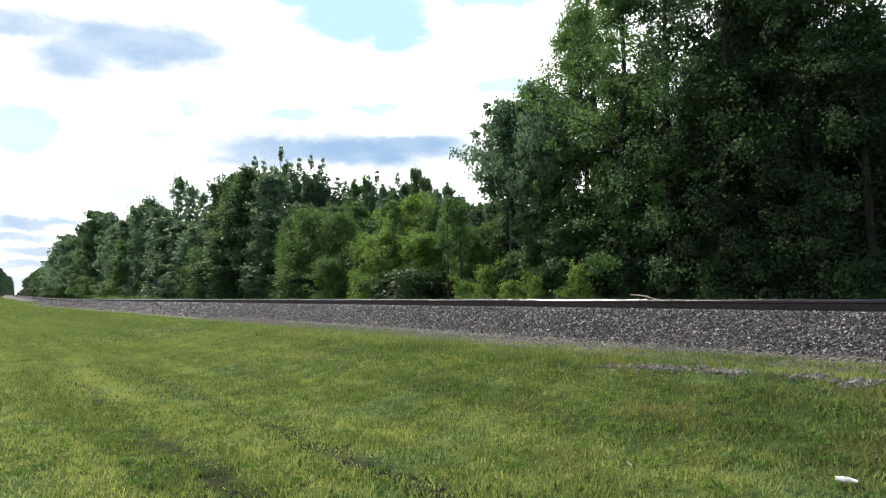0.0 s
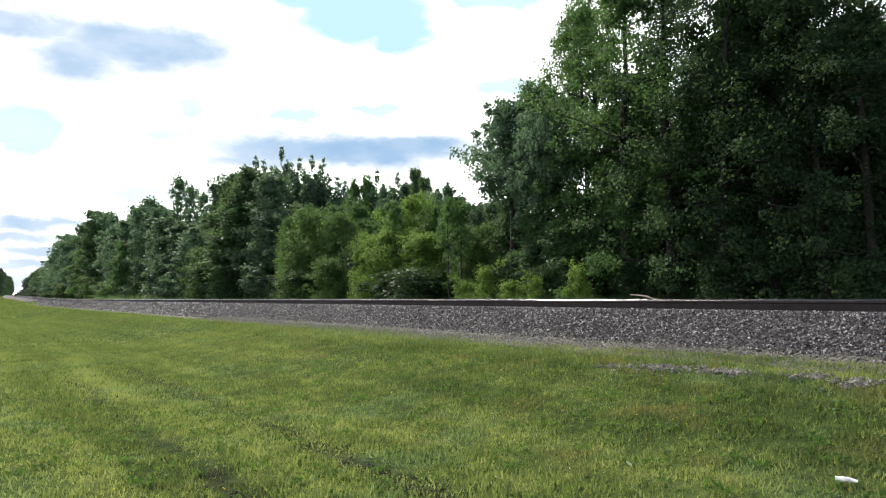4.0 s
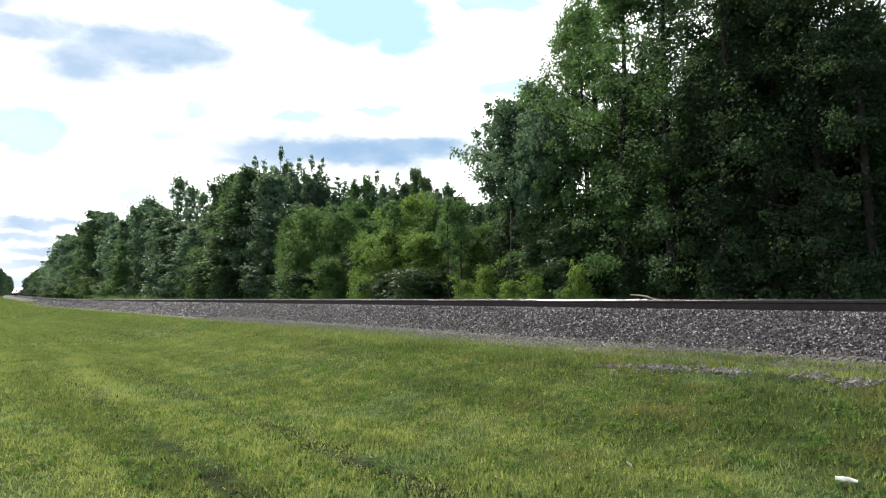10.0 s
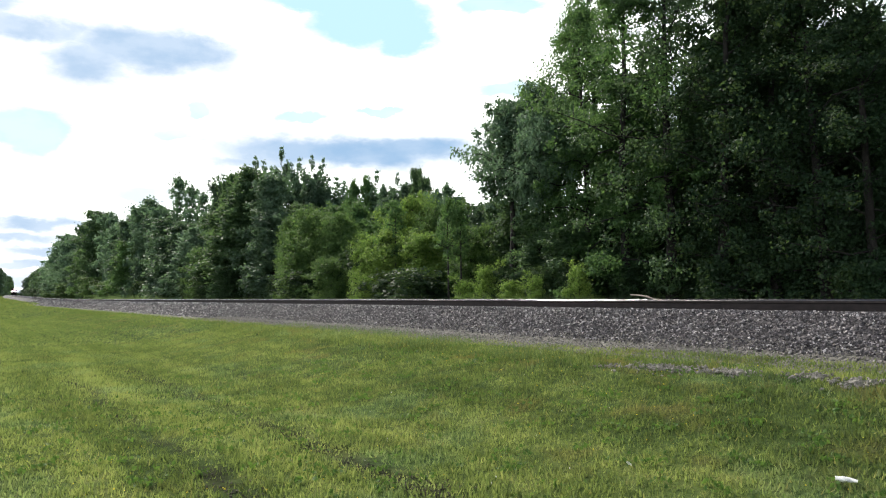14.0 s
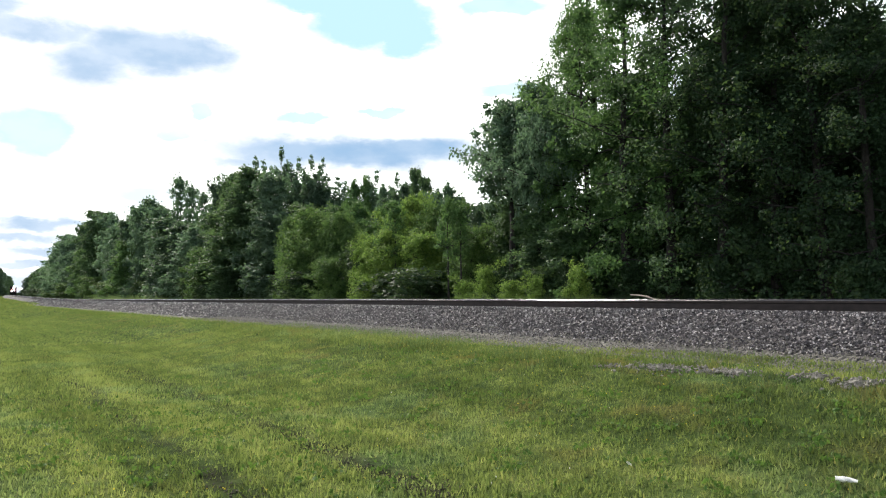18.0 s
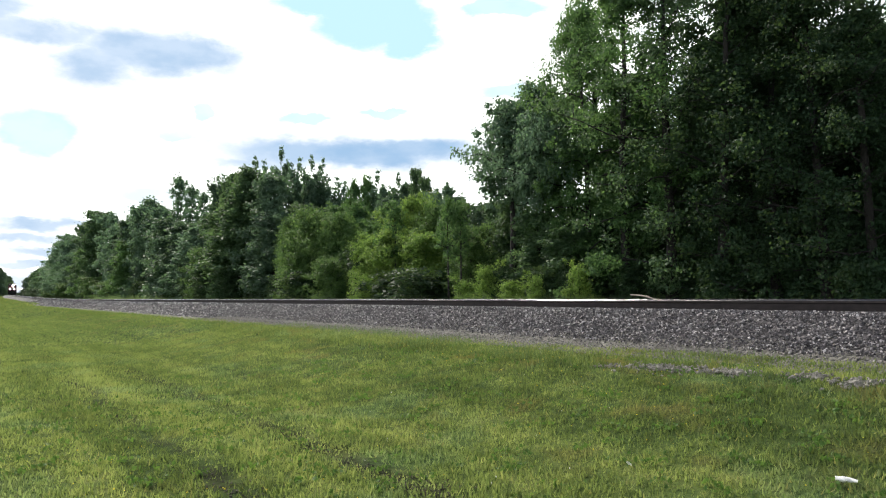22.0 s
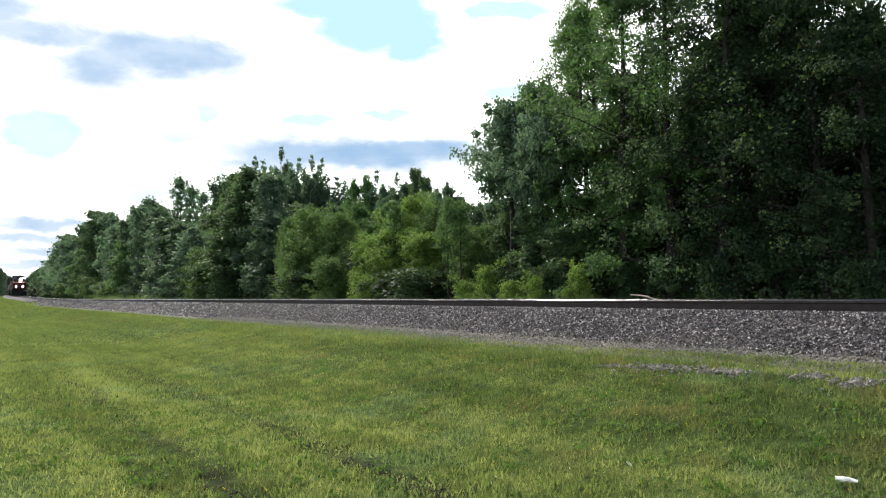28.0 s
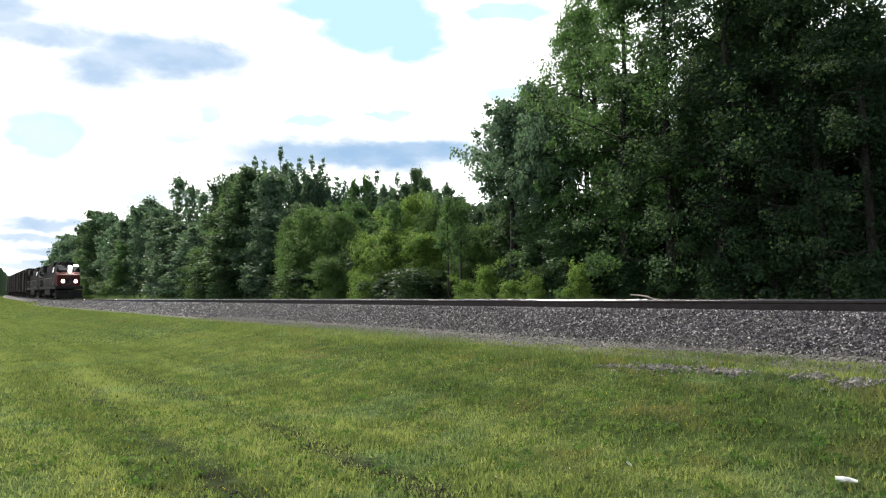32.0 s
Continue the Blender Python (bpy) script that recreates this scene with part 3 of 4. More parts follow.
    for y in range(-4, 19, 4):
        plant(dark[rng.randrange(2)], 15.8 + rng.uniform(-1, 1), y + rng.uniform(-1, 1), rng.uniform(11, 14.5) if y < 5 else rng.uniform(9.5, 11.5), rng.uniform(0, 360))
    for y in range(4, 20, 8):
        plant(grey[rng.randrange(2)], 21.5 + rng.uniform(-1, 1), y + rng.uniform(-1, 1), rng.uniform(9, 12), rng.uniform(0, 360))
    for y, s in ((3, 16.5), (6, 19), (9.5, 17), (12, 21), (0, 19), (15.3, 17), (13.2, 14.2), (21.9, 15), (19, 16.5), (17, 14)):
        plant(dark[0], s, y, 10.5 if 9 < y < 16 else 14.5 if y < 9 else 12.5 if y < 18.5 else 12.0 if y < 20 else 8.4, rng.uniform(0, 360), 1.2)
    row([oak], ((27.6, 10.5, 10.4, 2.25), (26.5, 11.5, 11.1, 2.1), (24.9, 9.9, 9.2, 1.5)))
    row([dark[0]], ((29.1, 11.8, 5.7, 1.3), (25.0, 9.9, 4.6, 1.3), (22.6, 9.4, 3.7, 1.2)))
    row([ash], ((24.2, 14.5, 10.2, 1.5), (20.0, 14.6, 10.5, 1.4), (21.3, 12.8, 10.8, 1.6)))
    row([big[1]], ((24.6, 11.6, 14.4, 1.5),))
    # poplars and darker trees standing behind the shrubs
    row(spires, ((76.2, 15, 15.9, 1.2), (75.1, 15.5, 15.3, 1.0), (72.5, 16, 16.5, 1.1), (70.5, 17, 15.0, 1.1), (69.5, 16, 13.6, 1.2), (70.1, 18, 13.6, 1.1), (65.8, 17, 14.5, 1.0), (66.3, 18, 14.3, 1.0), (65.4, 18, 12.7, 1.1), (64.5, 19, 12.4, 1.2), (66.5, 16, 11.4, 1.5), (59.3, 20, 12.3, 1.0), (55.5, 20, 11.5, 0.9)))
    row([ash], ((59.5, 18, 11.4, 1.2), (59.1, 19, 11.8, 1.0), (57.5, 17, 9.5, 1.6), (61, 17, 9.4, 1.9), (55, 16, 8.6, 1.8), (50, 16, 8.2, 1.8), (47, 17, 8.0, 1.8)))
    row(grey, ((55.9, 19, 10.6, 0.9), (52.8, 18, 9.6, 1.2), (40.8, 15, 8.0, 0.9), (37.2, 14.5, 7.1, 1.0)))
    row(dark, ((50.3, 19, 11.2, 0.8), (51.9, 19, 10.3, 0.9), (48.9, 19, 10.3, 0.8), (34.8, 14, 6.4, 1.0), (32.0, 13, 6.1, 1.0), (44, 18, 8.2, 1.8), (64, 15, 9.5, 2.0)))
    row([airy], ((38.0, 14, 8.0, 0.8), (42.0, 15, 7.6, 1.0)))
    # the wood's front, down the line
    row(dark, ((68.7, 11.5, 13.3, 2.1), (63.4, 11.5, 12.2, 1.7), (68.3, 10.5, 10.5, 2.5), (80.5, 12.5, 13.8, 1.4), (77.1, 12.5, 14.1, 1.5), (172.1, 10.5, 16.7, 2.2), (153.0, 10.5, 17.3, 3.0), (60.5, 11, 8.5, 1.8), (74, 10.6, 9.5, 2.2)), 1.25)
    row(grey, ((141.1, 11.5, 15.8, 2.2), (124.8, 11, 13.8, 2.4), (116.7, 11.5, 14.8, 2.0), (111.9, 12, 15.4, 2.1), (103.3, 11.5, 13.3, 1.8), (97.3, 11, 11.1, 2.5), (86.0, 11, 9.2, 2.4), (92, 11, 10.0, 2.4), (132, 11, 13.0, 2.4)), 1.3)
    row([airy], ((98.2, 12.5, 17.0, 1.9), (94.8, 13, 15.4, 1.5), (88.8, 12.5, 13.6, 1.4), (84.5, 13, 12.6, 1.4)))
    row([ash], ((119.3, 9.5, 9.3, 2.1), (160, 9.5, 10.5, 2.4)), 1.3)
    row([silver], ((203.9, 9.8, 16.1, 3.9), (216.5, 9.2, 13.5, 2.8), (186, 9.4, 11, 2.8), (192, 10, 15.0, 3.4), (208, 8.8, 11.5, 3.0)))
    row([far[1], far[0]], ((598.9, 7.5, 13.2, 3.4), (480, 8.4, 12.6, 3.4), (396.6, 9, 11.9, 3.5), (345, 9.6, 11.6, 3.3), (300.4, 10, 11.1, 3.1), (275, 10.2, 11.2, 3.0), (251.5, 10.5, 11.3, 3.0), (232, 10.4, 11.6, 3.0)))
    # shrubs
    row([dark_bush], ((48.3, 9.5, 7.2, 2.6), (51.2, 9, 6.8, 1.6), (45.4, 10, 6.6, 1.8), (48.5, 8.4, 4.0, 1.6)))
    row([bush], ((39.6, 11, 6.4, 1.5), (38.3, 12, 7.1, 1.6), (37.7, 9.5, 4.8, 1.8), (33.8, 9.5, 4.4, 1.6), (39.5, 9, 4.4, 1.2)))
    row([green_bush], ((35.4, 12, 6.5, 1.4), (30.3, 10, 4.6, 1.4), (42.7, 8, 3.4, 1.4), (77.4, 9.5, 6.0, 1.8), (36.5, 11, 5.6, 1.6), (143.4, 8.5, 4.6, 2.4), (179.5, 8, 3.8, 2.9), (225.3, 8, 3.0, 2.4), (128, 8.4, 3.4, 2.0)))
    row([low], ((36.7, 7.2, 2.3, 1.2), (25.7, 7.6, 2.5, 0.9), (26.9, 7.2, 1.8, 0.8), (23.5, 7.2, 1.7, 0.9), (22.3, 7.4, 1.9, 0.5), (20.3, 7.8, 2.3, 0.7)))
    row([sapling], ((29.4, 8.0, 5.7, 0.8), (28.9, 8.4, 5.5, 0.8), (37.1, 9.5, 6.5, 0.9)))
    # undergrowth in shade-darkened leaves, so the shade at the wood's foot is coloured in
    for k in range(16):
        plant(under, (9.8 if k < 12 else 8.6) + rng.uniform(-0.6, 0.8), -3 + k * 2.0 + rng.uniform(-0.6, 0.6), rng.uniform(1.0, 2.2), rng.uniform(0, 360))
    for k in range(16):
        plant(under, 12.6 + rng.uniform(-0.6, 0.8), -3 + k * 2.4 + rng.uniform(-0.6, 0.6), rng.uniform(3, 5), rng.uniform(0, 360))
    # the first two are added dark, in place of the bright shrubs' own shade
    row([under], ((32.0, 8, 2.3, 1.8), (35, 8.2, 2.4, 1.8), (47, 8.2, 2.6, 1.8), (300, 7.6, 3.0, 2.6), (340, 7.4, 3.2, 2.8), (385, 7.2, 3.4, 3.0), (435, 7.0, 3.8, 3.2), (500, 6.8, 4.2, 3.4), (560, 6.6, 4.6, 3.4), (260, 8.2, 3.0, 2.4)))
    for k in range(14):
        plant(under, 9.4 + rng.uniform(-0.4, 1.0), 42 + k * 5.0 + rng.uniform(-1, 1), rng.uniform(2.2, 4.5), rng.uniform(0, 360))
    # second row behind the front
    y = 84.0
    while y < 330:
        plant(far[rng.randrange(2)], 15 + rng.uniform(-1, 2), y, rng.uniform(10, 11.5), rng.uniform(0, 360))
        y += 5 + y * 0.015
    y = 205.0
    while y < 560:
        plant(far[rng.randrange(2)], 14 + rng.uniform(-1, 2), y, rng.uniform(9, 10.5), rng.uniform(0, 360), 1.2)
        y *= 1.07
    # the row on the camera's side of the line, far down
    y = 470.0
    while y < 1900:
        for s in (-8.6 if y < 800 else -6.8, -13.5):
            plant(far[rng.randrange(2)], s + rng.uniform(-0.8, 0.2), y + rng.uniform(-8, 8), (17 + 11 * min(1.0, (y - 470) / 800)) * rng.uniform(0.92, 1.06), rng.uniform(0, 360), reach=4.0)
        y *= 1.06
    for k in range(5):
        plant(far[1], -18 - 4.5 * k, 500 + (k % 3) * 14, rng.uniform(18, 20), rng.uniform(0, 360))
    for k in range(20):
        plant(far[k % 2], -36 + 4.5 * k, 1960 + (k % 3) * 15, rng.uniform(11, 15), rng.uniform(0, 360), reach=4.5)
    # the thicket farther inside, too dense to tell apart: added dark backing, shade-coloured leaves
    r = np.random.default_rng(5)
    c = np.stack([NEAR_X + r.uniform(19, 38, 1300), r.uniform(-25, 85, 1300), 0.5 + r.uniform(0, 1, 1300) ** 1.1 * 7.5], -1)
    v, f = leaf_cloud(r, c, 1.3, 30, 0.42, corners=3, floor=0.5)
    tagged(new("thicket", mesh_of("thicket", v, f, LEAVES["shade"])), "dense green thicket backing the woods, leaves darkened for shade", "thicket", kind="stuff")


# ---------------------------------------------------------------- stones and grass
BED = ((-4.3, 0.40), (-3.5, 0.555), (-3.05, 0.60), (-1.75, TIE_TOP - 0.02), (-1.5, TIE_TOP + 0.01), (0.0, TIE_TOP + 0.01))


def scatter_stones(rng, x, y, z, radius, faces):
    """Crushed stones: rough angular lumps, each turned and squashed its own way."""
    n = len(x)
    if faces == 20:
        g = (1 + 5 ** 0.5) / 2
        base = np.array([(-1, g, 0), (1, g, 0), (-1, -g, 0), (1, -g, 0), (0, -1, g), (0, 1, g), (0, -1, -g), (0, 1, -g), (g, 0, -1), (g, 0, 1), (-g, 0, -1), (-g, 0, 1)]) / 1.9
        tri = np.array([(0, 11, 5), (0, 5, 1), (0, 1, 7), (0, 7, 10), (0, 10, 11), (1, 5, 9), (5, 11, 4), (11, 10, 2), (10, 7, 6), (7, 1, 8), (3, 9, 4), (3, 4, 2), (3, 2, 6), (3, 6, 8), (3, 8, 9), (4, 9, 5), (2, 4, 11), (6, 2, 10), (8, 6, 7), (9, 8, 1)])
    else:
        base = np.array([(1, 0, 0), (-1, 0, 0), (0, 1, 0), (0, -1, 0), (0, 0, 1), (0, 0, -1)], float)
        tri = np.array([(0, 2, 4), (2, 1, 4), (1, 3, 4), (3, 0, 4), (2, 0, 5), (1, 2, 5), (3, 1, 5), (0, 3, 5)])
    k = len(base)
    v = base[None] * rng.uniform(0.5, 1.4, (n, k, 1)) * rng.uniform(0.5, 1.3, (n, 1, 3))
    q = rng.normal(size=(n, 4))
    q /= np.linalg.norm(q, axis=1)[:, None]
    w, a, b, c = q.T
    R = np.stack([1 - 2 * (b * b + c * c), 2 * (a * b - c * w), 2 * (a * c + b * w), 2 * (a * b + c * w), 1 - 2 * (a * a + c * c), 2 * (b * c - a * w), 2 * (a * c - b * w), 2 * (b * c + a * w), 1 - 2 * (a * a + b * b)], -1).reshape(n, 3, 3)
    v = np.einsum("nij,nkj->nki", R, v) * np.asarray(radius)[:, None, None]
    v = v + np.stack([x, y, z], -1)[:, None]
    f = (np.arange(n)[:, None, None] * k + tri[None]).reshape(-1, 3)
    return v.reshape(-1, 3), f


# worn spots in the lawn: beside the track, along it, their half sizes, and how many stones lie there
BARE = ((-4.5, 6.95, 0.07, 0.16, 40), (-4.33, 6.38, 0.11, 0.24, 170), (-4.32, 5.83, 0.12, 0.24, 170), (-4.26, 5.35, 0.10, 0.20, 120), (-4.1, 4.48, 0.10, 0.16, 80), (-4.2, 3.92, 0.13, 0.20, 150))


def build_stones():
    rng = np.random.default_rng(17)
    px, pz = np.array(BED).T
    n = 52000
    s, y = rng.uniform(-3.35, -0.83, n), rng.uniform(2.5, 30, n)
    r = rng.uniform(0.011, 0.026, n) * np.where(s < -2.95, 0.62, 1.0)
    s, y = np.append(s, rng.uniform(-3.0, -0.83, 9000)), np.append(y, rng.uniform(2.5, 12, 9000))
    r = np.append(r, rng.uniform(0.012, 0.026, 9000))
    n = len(s)
    keep = (s > -2.9) | (rng.uniform(size=n) < 0.3)
    s, y, r = s[keep], y[keep], r[keep]
    n = len(s)
    r = r * (0.84 + 0.16 * smooth01(5, 10, y))
    z = np.interp(s, px, pz) + r * rng.uniform(-0.2, 1.0, n)
    heap = [scatter_stones(rng, NEAR_X + s[ok], y[ok], z[ok], r[ok], faces) for ok, faces in ((y < 5.5, 20), (y >= 5.5, 8))]
    n = 19000
    s, y = rng.uniform(-3.3, -0.83, n), 30 + 100 * rng.uniform(0, 1, n) ** 1.5
    r = rng.uniform(0.022, 0.045, n) * (0.7 + y / 90)
    heap.append(scatter_stones(rng, NEAR_X + s, y, np.interp(s, px, pz) + track_rise(y) + r * rng.uniform(-0.1, 0.4, n), r, 8))
    tagged(new("ballast", mesh_of("ballast", *gather(heap), STONE)), "loose grey and pinkish crushed stones beside the rail", "ballast", kind="stuff")
    # the stones that stand out singly
    bed = bpy.data.objects["ballast_bed"]
    shapes = []
    for k in range(6):
        o = np.zeros(1)
        shapes.append(mesh_of("stone", *scatter_stones(rng, o, o, o, np.array([0.025]), 20), STONE))
    for k in range(300):
        s0, y0 = rng.uniform(-2.95, -1.2), rng.uniform(4.0, 12.0)
        size = rng.uniform(0.6, 1.0)
        ob = part("stone", shapes[k % 6], None, bed)
        ob.matrix_basis = pose(NEAR_X + s0, y0, float(np.interp(s0, px, pz)) + 0.022, rng.uniform(0, 360), rng.uniform(0, 360), rng.uniform(0, 360)) @ Matrix.Scale(size, 4)
    # fine gravel strewn on the shelf and in two bare spots of the lawn
    n = 15000
    s, y = rng.uniform(-3.8, -2.6, n), rng.uniform(2.5, 30, n)
    for cs, cy, ws, wy, m in BARE:
        s, y = np.append(s, rng.normal(cs, ws, m)), np.append(y, rng.normal(cy, wy, m))
    r = rng.uniform(0.008, 0.02, len(s))
    r[n:] *= 1.5
    z = np.maximum(lawn_height(NEAR_X + s, y), np.interp(s, px, pz, left=0)) + r * np.where(np.arange(len(s)) < n, 0.4, 0.9)
    tagged(new("gravel", mesh_of("gravel", *scatter_stones(rng, NEAR_X + s, y, z, r, 8), FINE_GRAVEL)), "fine pale gravel strewn along the lawn's edge", "gravel", kind="stuff")


def blades(rng, x, y, z, tall, wide):
    """Single bent grass blades."""
    n = len(x)
    a = rng.uniform(0, 2 * np.pi, n)
    side = np.stack([np.cos(a), np.sin(a), np.zeros(n)], -1) * (wide * 0.5)[:, None]
    foot = np.stack([x, y, z - 0.006], -1)
    bend = rng.normal(size=(n, 2)) * 0.36
    tip = foot + np.stack([bend[:, 0] * tall, bend[:, 1] * tall, tall], -1)
    v = np.stack([foot - side, foot + side, tip], 1).reshape(-1, 3)
    i = np.arange(n) * 3
    return v, np.stack([i, i + 1, i + 2], -1)


def bare_spots(x, y):
    """How bare the lawn is, 0 to 1, in the worn spots beside the gravel."""
    bare = np.zeros(len(x))
    for cs, cy, ws, wy, m in BARE:
        bare = np.maximum(bare, np.exp(-((x - NEAR_X - cs) / (ws * 1.5)) ** 2 - ((y - cy) / (wy * 1.5)) ** 2))
    return bare


def patchy(x, y, cell, seed):
    """Smooth random values from 0 to 1 over the plan, in patches of about that size."""
    table = np.random.default_rng(seed).uniform(size=(256, 256))
    u, v = np.asarray(x) / cell + 1000, np.asarray(y) / cell + 1000
    i, j = np.floor(u).astype(int), np.floor(v).astype(int)
    a, b = smooth01(0, 1, u - i), smooth01(0, 1, v - j)
    i, j, i2, j2 = i % 256, j % 256, (i + 1) % 256, (j + 1) % 256
    return (table[i, j] * (1 - a) + table[i2, j] * a) * (1 - b) + (table[i, j2] * (1 - a) + table[i2, j2] * a) * b


def build_grass():
    rng = np.random.default_rng(29)
    px, pz = np.array(BED).T
    zones = (("lawn_grass", -6, 8.9, -8, 0.8, 300, 0.055, 0.022), ("lawn_grass", -3, 8.9, 0.8, 11, 1900, 0.050, 0.0165), ("lawn_grass", -5, 8.5, 11, 24, 950, 0.06, 0.017), ("lawn_grass", -8, 8.5, 24, 60, 210, 0.06, 0.036), ("lawn_grass", -11, 8.5, 60, 150, 42, 0.07, 0.08))
    pieces = []
    for name, x0, x1, y0, y1, dense, tall, wide in zones:
        n = int((x1 - x0) * (y1 - y0) * dense)
        x, y = rng.uniform(x0, x1, n), rng.uniform(y0, y1, n)
        # thin growth in wheel ruts and bare spots
        rut = np.maximum(np.exp(-((x - 2.97 - 0.07 * np.sin(y * 2.7)) / 0.18) ** 2), 0.85 * np.exp(-((x - 1.76 - 0.07 * np.sin(y * 2.1)) / 0.15) ** 2))
        rut = rut * (0.75 + 0.25 * np.sin(y * 1.7 + 0.9) * np.sin(y * 0.63 + 2)) * (1 - smooth01(9, 22, y))
        bare = bare_spots(x, y)
        lump = 0.45 * patchy(x, y, 0.10, 1) + 0.35 * patchy(x, y, 0.32, 2) + 0.2 * patchy(x, y, 1.3, 3)
        keep = rng.uniform(size=n) > np.maximum(rut * np.where(y < 6.2, 1.05, 0.8), bare * 1.5)
        keep &= rng.uniform(size=n) < 0.35 + 1.1 * lump
        edge = smooth01(8.05, 8.5, x - 0.42 * (1 - smooth01(4.5, 11, y)))
        keep &= rng.uniform(size=n) > edge * np.where(x > 8.5, 0.97, 0.8)
        h = tall * rng.uniform(0.35, 1.3, n) * (0.30 + 1.25 * lump) * (1 + 0.7 * np.exp(-((x - 7.3) / 0.45) ** 2)) * (1 - 0.45 * edge) * (1 - 0.55 * rut) * (1 - 0.7 * np.maximum(bare_spots(x + 0.2, y), bare_spots(x + 0.42, y)))
        x, y, h = x[keep], y[keep], h[keep]
        w = wide * rng.uniform(0.6, 1.3, len(x))
        pieces.append(blades(rng, x, y, np.maximum(lawn_height(x, y), np.interp(x - NEAR_X, px, pz, left=0)) + track_rise(y), h, w))
    # longer grass along the bend, where the lawn meets the line
    n = 9000
    x, y = rng.uniform(3.0, 9.0, n), rng.uniform(105, 330, n)
    pieces.append(blades(rng, x + np.array([track_shift(v) for v in y]), y, lawn_height(x, y) + track_rise(y), rng.uniform(0.15, 0.5, n), rng.uniform(0.1, 0.25, n)))
    v, f = gather(pieces)
    tagged(new("lawn_grass", mesh_of("lawn_grass", v, f, BLADE)), "short mown green grass with yellowish tips", "grass", kind="stuff")


# ---------------------------------------------------------------- small things by the track
def build_small_things():
    """Litter, a dead branch, flowers and tall weeds."""
    white = plain_material("white_plastic", (0.62, 0.62, 0.60), (0.80, 0.80, 0.78), 20, 0.45)
    gx, gy = 5.13, 2.755
    cup = empty_thing("crushed_cup", "crushed white paper cup lying in the lawn", "litter")
    cup.matrix_basis = pose(gx, gy, float(lawn_height(np.array(gx), np.array(gy))) + 0.05, 0, 86, 122) @ Matrix.Scale(0.78, 4)
    bm = bmesh.new()
    bmesh.ops.create_cone(bm, cap_ends=False, segments=20, radius1=0.032, radius2=0.045, depth=0.17)
    bmesh.ops.subdivide_edges(bm, edges=bm.edges[:], cuts=2, use_grid_fill=True)
    for v in bm.verts:
        v.co.x *= 0.28 + 0.36 * max(0.0, 1 - (v.co.z / 0.088) ** 2) + 0.06 * math.sin(v.co.z * 60 + v.co.y * 50)
        v.co.y += 0.006 * math.sin(v.co.z * 45)
    bmesh.ops.solidify(bm, geom=bm.faces[:], thickness=0.0015)
    part("wall", bm, white, cup)
    bm = bmesh.new()
    bmesh.ops.create_cone(bm, cap_ends=True, segments=20, radius1=0.031, radius2=0.031, depth=0.004, matrix=Matrix.Translation((0, 0, -0.083)) @ Matrix.Diagonal((0.3, 1, 1, 1)))
    part("bottom", bm, white, cup)
    bm = bmesh.new()
    for k in range(20):
        a0, a1 = k * math.pi / 10, (k + 1) * math.pi / 10
        rod(bm, (0.014 * math.cos(a0), 0.046 * math.sin(a0), 0.085), (0.014 * math.cos(a1), 0.046 * math.sin(a1), 0.085), 0.003, sides=5)
    part("rolled_rim", bm, white, cup)

    def scrap(x, y, size, label):
        bm = bmesh.new()
        bmesh.ops.create_grid(bm, x_segments=5, y_segments=4, size=1.0)
        for v in bm.verts:
            v.co = Vector((v.co.x * size, v.co.y * size * 0.55, size * 0.5 * math.sin(v.co.x * 2.1 + v.co.y) + size * 0.3 * v.co.y * v.co.x))
        bmesh.ops.solidify(bm, geom=bm.faces[:], thickness=0.002)
        me = bpy.data.meshes.new("paper_scrap")
        bm.to_mesh(me)
        bm.free()
        me.materials.append(white)
        ob = tagged(new("paper_scrap", me), label, "litter")
        ob.matrix_basis = pose(x, y, float(lawn_height(np.array(x), np.array(y))) + 0.05, 8, -14, 150)

    scrap(4.53, 4.17, 0.022, "small torn white paper scrap in the grass")
    # a dead branch leaning beyond the far rail
    rng = np.random.default_rng(8)
    t = np.linspace(0, 1, 7)
    pts = np.stack([NEAR_X + 2.12 - 0.1 * t, 12.6 - 2.1 * t, 1.37 - 0.40 * t ** 1.35 + 0.015 * np.sin(t * 9)], -1)
    v, f = gather([tube(pts, 0.022 - 0.012 * t, 6), tube(pts[2] + t[:4, None] * np.array([0.1, 0.5, 0.16]), 0.01 - 0.008 * t[:4], 5)])
    tagged(new("dead_branch", mesh_of("dead_branch", v, f, plain_material("grey_dead_wood", (0.18, 0.15, 0.12), (0.34, 0.30, 0.25), 12, 0.9), True)), "bare pale dead branch lying beside the far rail", "branch")
    # dark clods of earth in the wheel ruts
    y = np.concatenate([rng.normal(4.65, 0.35, 240), rng.normal(6.3, 0.6, 60), rng.normal(7.6, 0.5, 30), rng.normal(5.5, 0.3, 70)])
    x = np.concatenate([rng.normal(3.0, 0.11, 330), rng.normal(1.77, 0.1, 70)]) + 0.05 * np.sin(y * 3)
    r = rng.uniform(0.006, 0.017, len(x))
    v, f = scatter_stones(rng, x, y, lawn_height(x, y) + r * 0.5, r, 8)
    tagged(new("soil_clods", mesh_of("soil_clods", v, f, plain_material("dark_earth", (0.04, 0.038, 0.025), (0.11, 0.10, 0.07), 30, 0.95))), "loose dark clods of earth in the wheel ruts", "soil", kind="stuff")
    # low broad-leaved weeds in the turf
    m = 420
    x, y = rng.uniform(0.5, 7.6, m), 1.5 + 12 * rng.uniform(0, 1, m) ** 1.3
    x, y = x + 0.25 * rng.normal(size=m), y + 0.25 * rng.normal(size=m)
    c = np.stack([x, y, lawn_height(x, y) + 0.035], -1)
